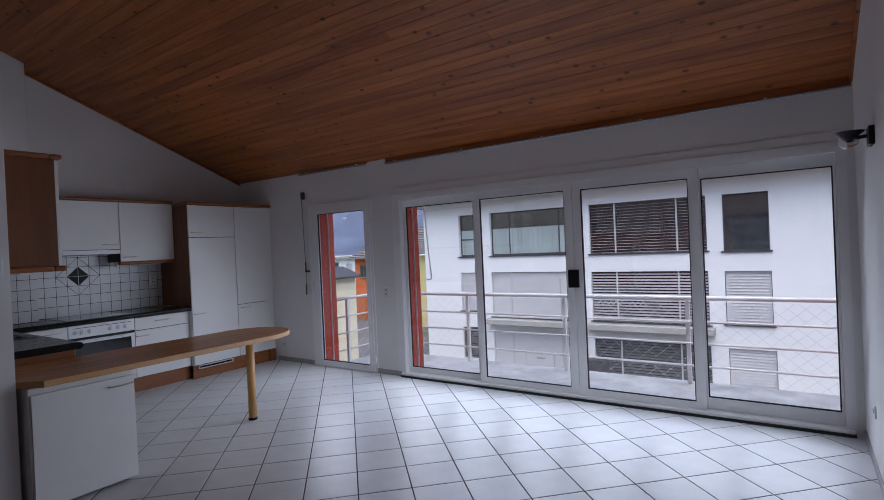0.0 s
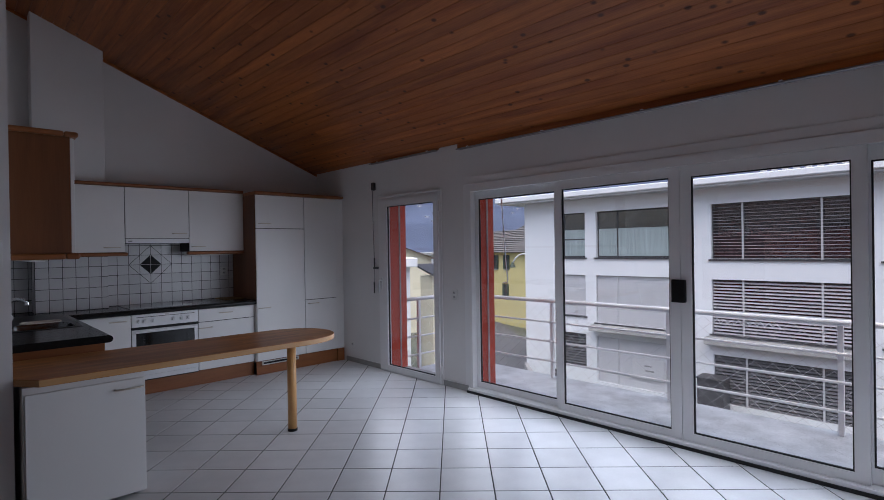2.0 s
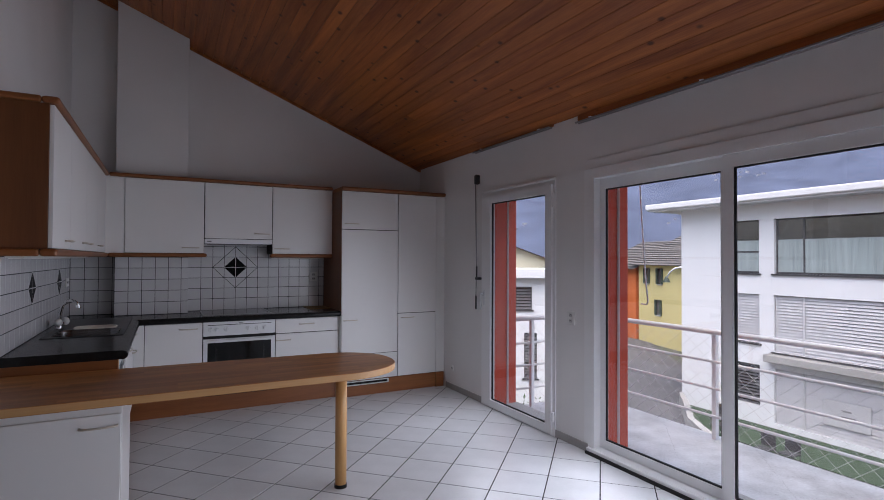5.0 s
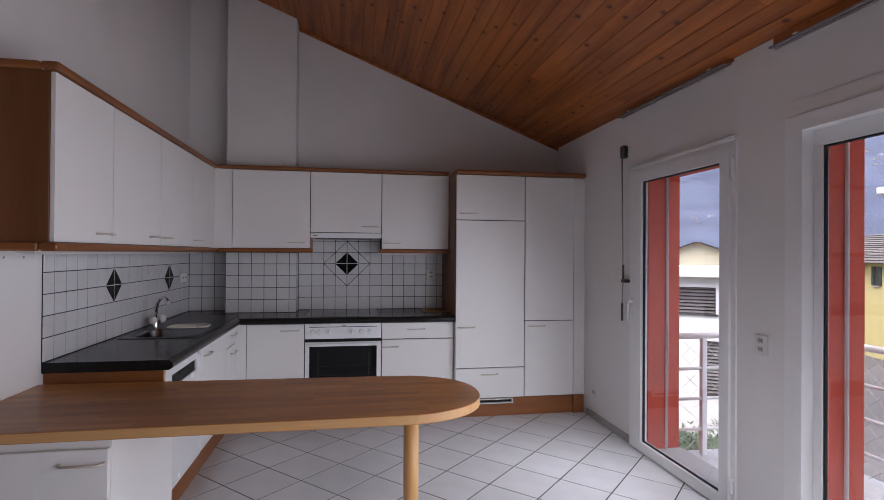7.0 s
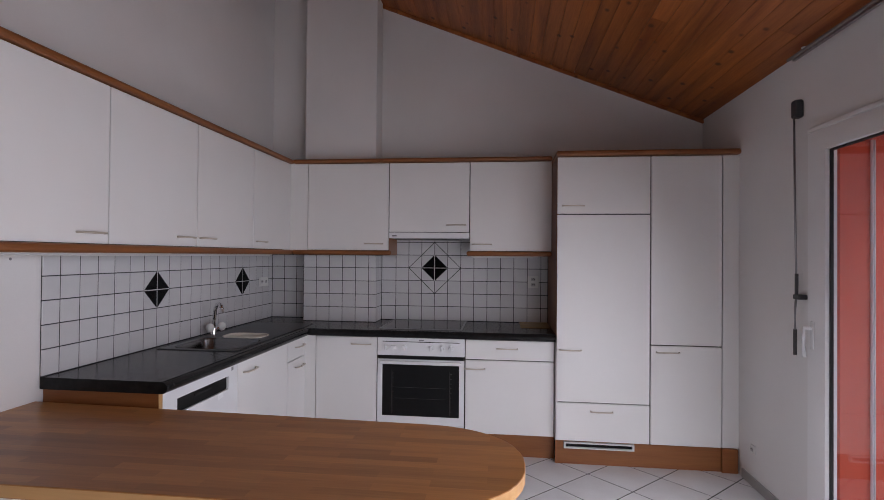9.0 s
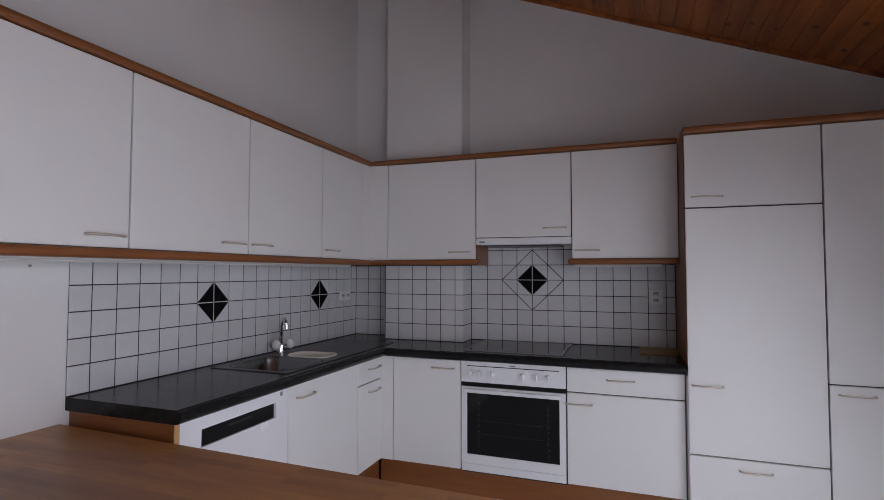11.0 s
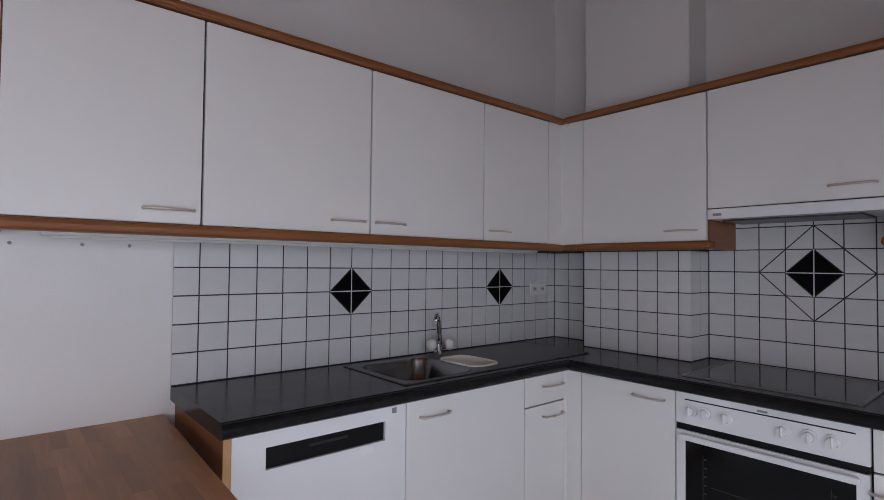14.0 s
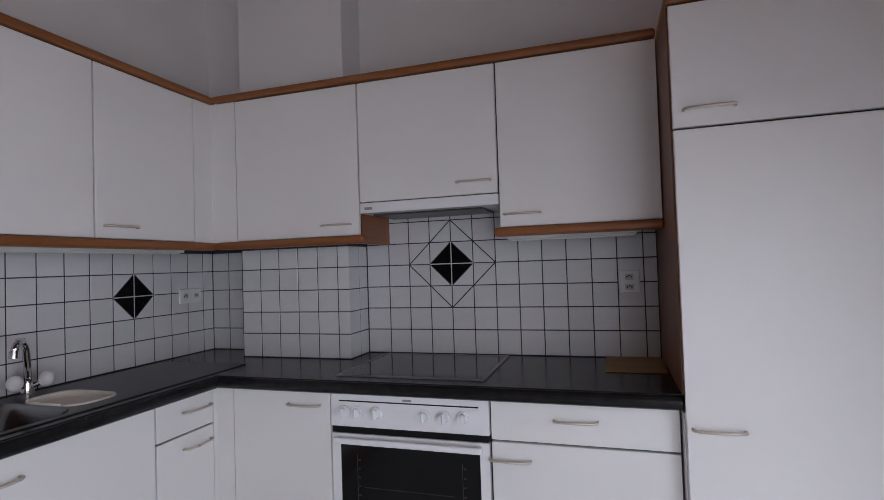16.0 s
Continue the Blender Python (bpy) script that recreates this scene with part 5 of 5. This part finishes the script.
# flat-roofed white house with dark blinds, seen past the red reveal
lw = thing("low_white_house", (-17.6, 14.7, GZ), "low white flat-roofed house with dark window blinds", "house", "village houses")
WH = 14.7
lwins = [(-21.4, -17.15, -0.58, 0.33, (-19.3,), "dark_blind_low"), (-21.4, -19.6, -3.3, -1.5, (), "dark_blind_low"), (-17.45, -16.95, -3.3, -1.5, (), "dark_blind_low")]
bm = holed(bmesh.new(), "x", -22.6, -16.6, GZ - 0.05, 0.68, WH, WH + 0.3, [w[:4] for w in lwins])
box(bm, (-16.9, WH + 0.3, GZ - 0.05), (-16.6, WH + 1.6, 0.68))
part("wall", bm, M_WHITEWALL, lw)
# added dark filling behind the front wall
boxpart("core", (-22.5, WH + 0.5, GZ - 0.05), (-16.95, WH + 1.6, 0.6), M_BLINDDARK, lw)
boxpart("roof", (-22.9, WH - 0.4, 0.68), (-16.3, WH + 1.8, 1.05), M_WHITEWALL, lw, 0.02)
for w in lwins:
    house_window(lw, *w[:4], WH, w[4], w[5], None)
lw.rotation_euler = (0, 0, radians(53.9))
fw = thing("far_white_house", (-56, 52, GZ), "distant flat-roofed white house with dark windows", "house", "village houses")
fwins = [(-63.0, -60.8, -1.3, -0.1, (), "glass"), (-57.6, -55.7, -1.3, -0.1, (), "glass"), (-54.9, -53.0, -1.4, -0.1, (), "glass"), (-51.6, -50.4, -1.4, -0.3, (), "blind")]
part("wall", holed(bmesh.new(), "x", -66, -48.5, GZ - 0.05, 0.45, 52, 52.3, [w[:4] for w in fwins]), M_WHITEWALL, fw)
boxpart("roof", (-66.4, 51.4, 0.45), (-48.1, 62, 0.72), M_PAVING, fw)
# added dark filling inside the shell of the house
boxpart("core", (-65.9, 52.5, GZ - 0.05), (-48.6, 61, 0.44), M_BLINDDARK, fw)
for w in fwins:
    house_window(fw, *w[:4], 52, w[4], w[5], None)
sd = thing("garden_shed", (-17.3, 18.2, GZ), "small cream shed with a dark sloping roof", "shed")
boxpart("wall", (-18.6, 17.5, GZ - 0.05), (-17.75, 18.8, 0.16), M_CREAMWALL, sd)
bm = bmesh.new()
for z in (0.0, 0.09):
    bm.verts.new((-18.75, 17.3, 0.62 + z)), bm.verts.new((-17.5, 17.3, 0.17 + z)), bm.verts.new((-17.5, 19.0, 0.17 + z)), bm.verts.new((-18.75, 19.0, 0.62 + z))
bm.verts.ensure_lookup_table()
for q in ((0, 1, 2, 3), (4, 5, 6, 7), (0, 1, 5, 4), (1, 2, 6, 5), (2, 3, 7, 6), (3, 0, 4, 7)):
    bm.faces.new([bm.verts[i] for i in q])
part("roof", bm, M_DARKFRAME, sd)
village_house("gable_house", (-33.3, 20.95), (-40.6, 26.2), 8, GZ - 0.1, 0.75, 1.5, M_CREAMWALL, M_ROOFRED, "cream rendered house with a red clay tile roof", ((0.5, 0.2, 0.9, 1.2),))
village_house("pink_house", (2.0, -12.0), (-9.0, -12.0), 8, GZ - 0.1, 4.5, 2.6, M_PINK, M_ROOFRED, "pink rendered house behind", ())


# shrubs at the foot of the low white house
def shrub(x, y, z, h, seed):
    r = random.Random(seed)
    sh = thing("shrub", (x, y, z), "dark green garden shrub with pointed leaves", "shrub", "shrubs")
    bm = bmesh.new()
    for k in range(5):
        a = r.uniform(0, 6.28)
        rod(bm, (x, y, z), (x + 0.35 * h * math.cos(a), y + 0.35 * h * math.sin(a), z + h * r.uniform(0.5, 0.8)), 0.03, 5, 0.01)
    part("stems", bm, M_BARK, sh)
    bm = bmesh.new()
    for k in range(420):
        a, e, d = r.uniform(0, 6.28), r.uniform(-0.2, 1.4), h * r.uniform(0.2, 0.62) * r.uniform(0.7, 1.0)
        c = Vector((x + d * math.cos(a) * math.cos(e), y + d * math.sin(a) * math.cos(e), z + h * 0.4 + d * math.sin(e)))
        w = Vector((r.uniform(-1, 1), r.uniform(-1, 1), r.uniform(-0.6, 0.8))).normalized() * r.uniform(0.12, 0.24)
        s = w.cross(Vector((0, 0, 1))).normalized() * 0.035
        v = [bm.verts.new(p) for p in (c - w * 0.5, c + s, c + w * 0.5, c - s)]
        bm.faces.new(v)
    part("leaves", bm, M_LEAF, sh)


for i, (x, y, h) in enumerate(((-12.6, 11.6, 2.3), (-13.8, 12.4, 1.9), (-14.6, 12.0, 1.6), (-11.8, 12.0, 1.4))):
    shrub(x, y, GZ, h, 10 + i)
structure("lawn", box(bmesh.new(), (-22, 8.2, GZ - 0.3), (-10.5, 14.3, GZ + 0.015)), M_TURF, "green lawn below the balcony")

# ---------------------------------------------------------------- hillside backdrop
bm = bmesh.new()
NA, NR = 150, 34
rows_ = []
for j in range(NR + 1):
    row = []
    for i in range(NA + 1):
        a = radians(20 + 160 * i / NA)
        f = j / NR
        d = 420 + 2300 * f
        base = 1250 * f ** 1.1
        bump_ = 210 * f * noise.fractal((math.cos(a) * 3.1, math.sin(a) * 3.1, f * 2.2), 1.0, 2.0, 5) + 50 * f * noise.fractal((a * 22, f * 9, 2.0), 1.0, 2.0, 4)
        row.append(Vector((d * math.cos(a), d * math.sin(a), GZ - 2 + base + bump_)))
    rows_.append(row)
vert_ = [[bm.verts.new(p_) for p_ in row] for row in rows_]
for j in range(NR):
    for i in range(NA):
        bm.faces.new((vert_[j][i], vert_[j][i + 1], vert_[j + 1][i + 1], vert_[j + 1][i]))
structure("backdrop", bm, M_HILL, "wooded mountainside tinted blue as distance haze", True)
bm = bmesh.new()
r = random.Random(8)
centres = [(r.gauss(141, 13), abs(r.gauss(0, 0.11)) + 0.01) for k in range(26)]
for k in range(280):
    ca, cf = r.choice(centres)
    i_, j_ = (ca + r.gauss(0, 1.1) - 20) / 160 * NA, min(0.5, max(0.003, cf + r.gauss(0, 0.008))) * NR
    i0, j0 = int(i_), int(j_)
    u_, v_ = i_ - i0, j_ - j0
    low_ = rows_[j0][i0].lerp(rows_[j0][i0 + 1], u_).lerp(rows_[j0 + 1][i0].lerp(rows_[j0 + 1][i0 + 1], u_), v_)
    w, h = r.uniform(1.2, 3.2), r.uniform(0.6, 1.5)
    box(bm, (low_.x - w / 2, low_.y - 2, low_.z - 3), (low_.x + w / 2, low_.y + 2, low_.z + h))
tagged(new("hillside_village", finish(bm, M_HOUSEFAR)), "scattered pale houses on the far hillside", "village", kind="stuff")


# ---------------------------------------------------------------- tiles
def tile_mesh(name, outline, mat, thick=0.005, edge=0.0012):
    """A small tile over an outline in its own plane (u, v), face at +w."""
    me_bm = bmesh.new()
    n_ = len(outline)
    cx, cy_ = sum(p[0] for p in outline) / n_, sum(p[1] for p in outline) / n_
    low = [me_bm.verts.new((u_, v_, 0)) for u_, v_ in outline]
    mid = [me_bm.verts.new((u_, v_, thick - edge)) for u_, v_ in outline]
    top = []
    for u_, v_ in outline:
        d_ = math.hypot(u_ - cx, v_ - cy_)
        top.append(me_bm.verts.new((u_ + (cx - u_) / d_ * edge * 1.4, v_ + (cy_ - v_) / d_ * edge * 1.4, thick)))
    for a_, b_ in ((low, mid), (mid, top)):
        for k in range(n_):
            me_bm.faces.new((a_[k], a_[(k + 1) % n_], b_[(k + 1) % n_], b_[k]))
    me_bm.faces.new(top)
    return finish(me_bm, mat)


MESHES = {}


def lay(parent, outline, mat, frame_m, name="tile", thick=0.005, centre=None):
    """Places one tile; equal outlines share a mesh. frame_m takes (u, v, w) to the world."""
    c = centre or (sum(p[0] for p in outline) / len(outline), sum(p[1] for p in outline) / len(outline))
    loc = tuple((round(p[0] - c[0], 4), round(p[1] - c[1], 4)) for p in outline)
    key = (loc, mat.name, thick)
    if key not in MESHES:
        MESHES[key] = tile_mesh(name, loc, mat, thick)
    ob = new(name, MESHES[key])
    ob.parent = parent
    ob.matrix_basis = frame_m @ Matrix.Translation((c[0], c[1], 0))
    return ob


def rect(u0, u1, v0, v1, j):
    return [(u0 + j, v0 + j), (u1 - j, v0 + j), (u1 - j, v1 - j), (u0 + j, v1 - j)]


def halves(u0, u1, v0, v1, j, rising):
    """The two triangles of a cell cut along a diagonal."""
    a, b, c, d = rect(u0, u1, v0, v1, j)
    k = j * 1.5
    if rising:
        return [(a[0] + k, a[1]), b, (c[0], c[1] - k)], [(a[0], a[1] + k), (c[0] - k, c[1]), d]
    return [a, (b[0] - k, b[1]), (d[0], d[1] - k)], [(b[0], b[1] + k), c, (d[0] + k, d[1])]


def wall_tiles(parent, frame_m, u0, u1, v0, v1, pu, pv, ou, ov, diamonds=(), big=()):
    """Square tiles over a patch. diamonds, big: cell corners (i, j) about which a black or outlined diamond lies."""
    J = 0.0023
    for i in range(math.floor((u0 - ou) / pu), math.ceil((u1 - ou) / pu)):
        for j in range(math.floor((v0 - ov) / pv), math.ceil((v1 - ov) / pv)):
            a, b = max(u0, ou + i * pu), min(u1, ou + (i + 1) * pu)
            c, d = max(v0, ov + j * pv), min(v1, ov + (j + 1) * pv)
            if b - a < 0.014 or d - c < 0.014:
                continue
            a, b = (u0 if a - u0 < 0.014 else a), (u1 if u1 - b < 0.014 else b)
            c, d = (v0 if c - v0 < 0.014 else c), (v1 if v1 - d < 0.014 else d)
            cut = None
            for di, dj in diamonds:
                ri, rj = i - di, j - dj
                if ri in (-1, 0) and rj in (-1, 0):
                    cut = (ri == rj, "black", ri, rj)
            for di, dj in big:
                ri, rj = i - di, j - dj
                if (ri, rj) in ((0, 1), (1, 0), (-1, 1), (-2, 0), (0, -2), (1, -1), (-1, -2), (-2, -1)):
                    cut = ((ri >= 0) != (rj >= 0), "white", ri, rj)
            if cut is None:
                lay(parent, rect(a, b, c, d, J), M_WTILE, frame_m)
                continue
            if cut[1] == "black":
                rising = not cut[0]
                t0, t1 = halves(a, b, c, d, J, rising)
                cu, cv = ou + (i - cut[2]) * pu, ov + (j - cut[3]) * pv
                for t in (t0, t1):
                    gx, gy = sum(p[0] for p in t) / 3, sum(p[1] for p in t) / 3
                    near = abs(gx - cu) / pu + abs(gy - cv) / pv < 1
                    lay(parent, t, M_BTILE if near else M_WTILE, frame_m)
            else:
                for t in halves(a, b, c, d, J, cut[0]):
                    lay(parent, t, M_WTILE, frame_m)


Z0, Z1, PV, OV = CT + 0.002, 1.437, 0.1075, 1.2265
west, part_wall, flue = bpy.data.objects["wall_west"], bpy.data.objects["wall_partition"], bpy.data.objects["flue_box"]
# beds of grout
M_LIGHTJOINT = material("pale_joint", (0.60, 0.60, 0.60), 0.9, vary=0.1)
for plane, cu, cv in (("x", 2.831, OV + PV), ("y", -5.064, OV), ("y", -5.064 - 9 * 0.1115, OV)):
    bm = bmesh.new()
    for du, dv in ((0.11, 0.0024), (0.0024, 0.1075)):
        if plane == "x":
            box(bm, (BX + 0.0070, cu - du, cv - dv), (BX + 0.0110, cu + du, cv + dv))
        else:
            box(bm, (cu - du, SY + 0.0070, cv - dv), (cu + du, SY + 0.0110, cv + dv))
    structure("trim_joint", bm, M_LIGHTJOINT, "pale joint through a black tile diamond")
structure("tile_bed_west", box(bmesh.new(), (BX, 2.3655, CT), (BX + 0.0100, 3.7705, 1.60)), M_GROUT, "dark grout behind the wall tiles")
structure("tile_bed_corner", box(bmesh.new(), (BX, SY, CT), (BX + 0.0100, 1.7615, Z1 + 0.02)), M_GROUT, "dark grout behind the wall tiles")
structure("tile_bed_sink", box(bmesh.new(), (BX + 0.0100, SY, CT), (-4.306, SY + 0.0100, Z1 + 0.02)), M_GROUT, "dark grout behind the wall tiles")
bm = box(bmesh.new(), (-6.40, 1.7615, CT), (-6.3902, 2.3748, Z1 + 0.02))
box(bm, (BX + 0.0100, 2.3655, CT), (-6.4005, 2.3748, Z1 + 0.02))
structure("tile_bed_flue", bm, M_GROUT, "dark grout behind the wall tiles")
FX = Matrix(((0, 0, 1, BX + 0.0065), (1, 0, 0, 0), (0, 1, 0, 0), (0, 0, 0, 1)))          # u = y, v = z, faces +x
FXF = Matrix(((0, 0, 1, -6.3935), (1, 0, 0, 0), (0, 1, 0, 0), (0, 0, 0, 1)))
FY = Matrix(((1, 0, 0, 0), (0, 0, 1, SY + 0.0065), (0, 1, 0, 0), (0, 0, 0, 1)))          # u = x, v = z, faces +y
FYF = Matrix(((1, 0, 0, 0), (0, 0, 1, 2.3715), (0, 1, 0, 0), (0, 0, 0, 1)))
PU = 0.1102
wall_tiles(west, FX, 2.378, 3.769, Z0, 1.598, PU, PV, 2.831, OV + PV, [(0, 0)], [(0, 0)])
wall_tiles(west, FX, SY + 0.012, 1.761, Z0, Z1, PU, PV, SY + 0.012, OV)
wall_tiles(flue, FXF, 1.764, 2.3775, Z0, Z1, PU, PV, 1.764, OV)
wall_tiles(flue, FYF, BX + 0.012, -6.389, Z0, Z1, PU, PV, -6.389, OV)
wall_tiles(part_wall, FY, BX + 0.012, -4.301, Z0, Z1, 0.1115, PV, -5.064, OV, [(0, 0), (-9, 0)])

# floor tiles, laid at 45 degrees
FP, U_0, V_0 = 0.3290, 0.0265, 0.3246
R2 = math.sqrt(0.5)
turn = Matrix(((R2, -R2, 0, 0), (R2, R2, 0, 0), (0, 0, 1, -0.004), (0, 0, 0, 1)))
far = bmesh.new()


def clipped(poly):
    """The outline of a floor tile in (u, v), cut off inside the walls."""
    for fn in (lambda p: (p[0] - p[1]) * R2 - (BX - 0.05), lambda p: RX + 0.05 - (p[0] - p[1]) * R2,
               lambda p: (p[0] + p[1]) * R2 - (RY - 0.05), lambda p: WY + 0.075 - (p[0] + p[1]) * R2):
        out_ = []
        for p, q in zip(poly, poly[1:] + poly[:1]):
            fp, fq = fn(p), fn(q)
            if fp >= 0:
                out_.append(p)
            if (fp > 0) != (fq > 0) and fp != fq:
                k = fp / (fp - fq)
                out_.append((p[0] + (q[0] - p[0]) * k, p[1] + (q[1] - p[1]) * k))
        poly = out_
        if len(poly) < 3:
            return []
    return poly


sq = rect(-FP / 2, FP / 2, -FP / 2, FP / 2, 0.0038)
count = 0
for i in range(-40, 40):
    for j in range(-40, 60):
        uc, vc = U_0 + (i + 0.5) * FP, V_0 + (j + 0.5) * FP
        x, y = (uc - vc) * R2, (uc + vc) * R2
        if not (BX - 0.3 < x < RX + 0.3 and RY - 0.3 < y < WY + 0.3):
            continue
        whole = [(uc + a, vc + b) for a, b in sq]
        shape = clipped(whole)
        if len(shape) < 3:
            continue
        visible = y > 1.25 and not (x < -6.2 or (y < 1.75 and x < -4.4))
        if visible and count < 300:
            lay(floor_ob, shape, M_FTILE, turn, "tile", 0.006, (uc, vc))
            count += 1
        else:
            low = [far.verts.new(turn @ Vector((a, b, 0))) for a, b in shape]
            top = [far.verts.new(turn @ Vector((a, b, 0.006))) for a, b in shape]
            far.faces.new(top)
            for k in range(len(shape)):
                far.faces.new((low[k], low[(k + 1) % len(shape)], top[(k + 1) % len(shape)], top[k]))
ft = new("far_tiles", finish(far, M_FTILE))
ft.parent = floor_ob
tagged(ft, kind="stuff")
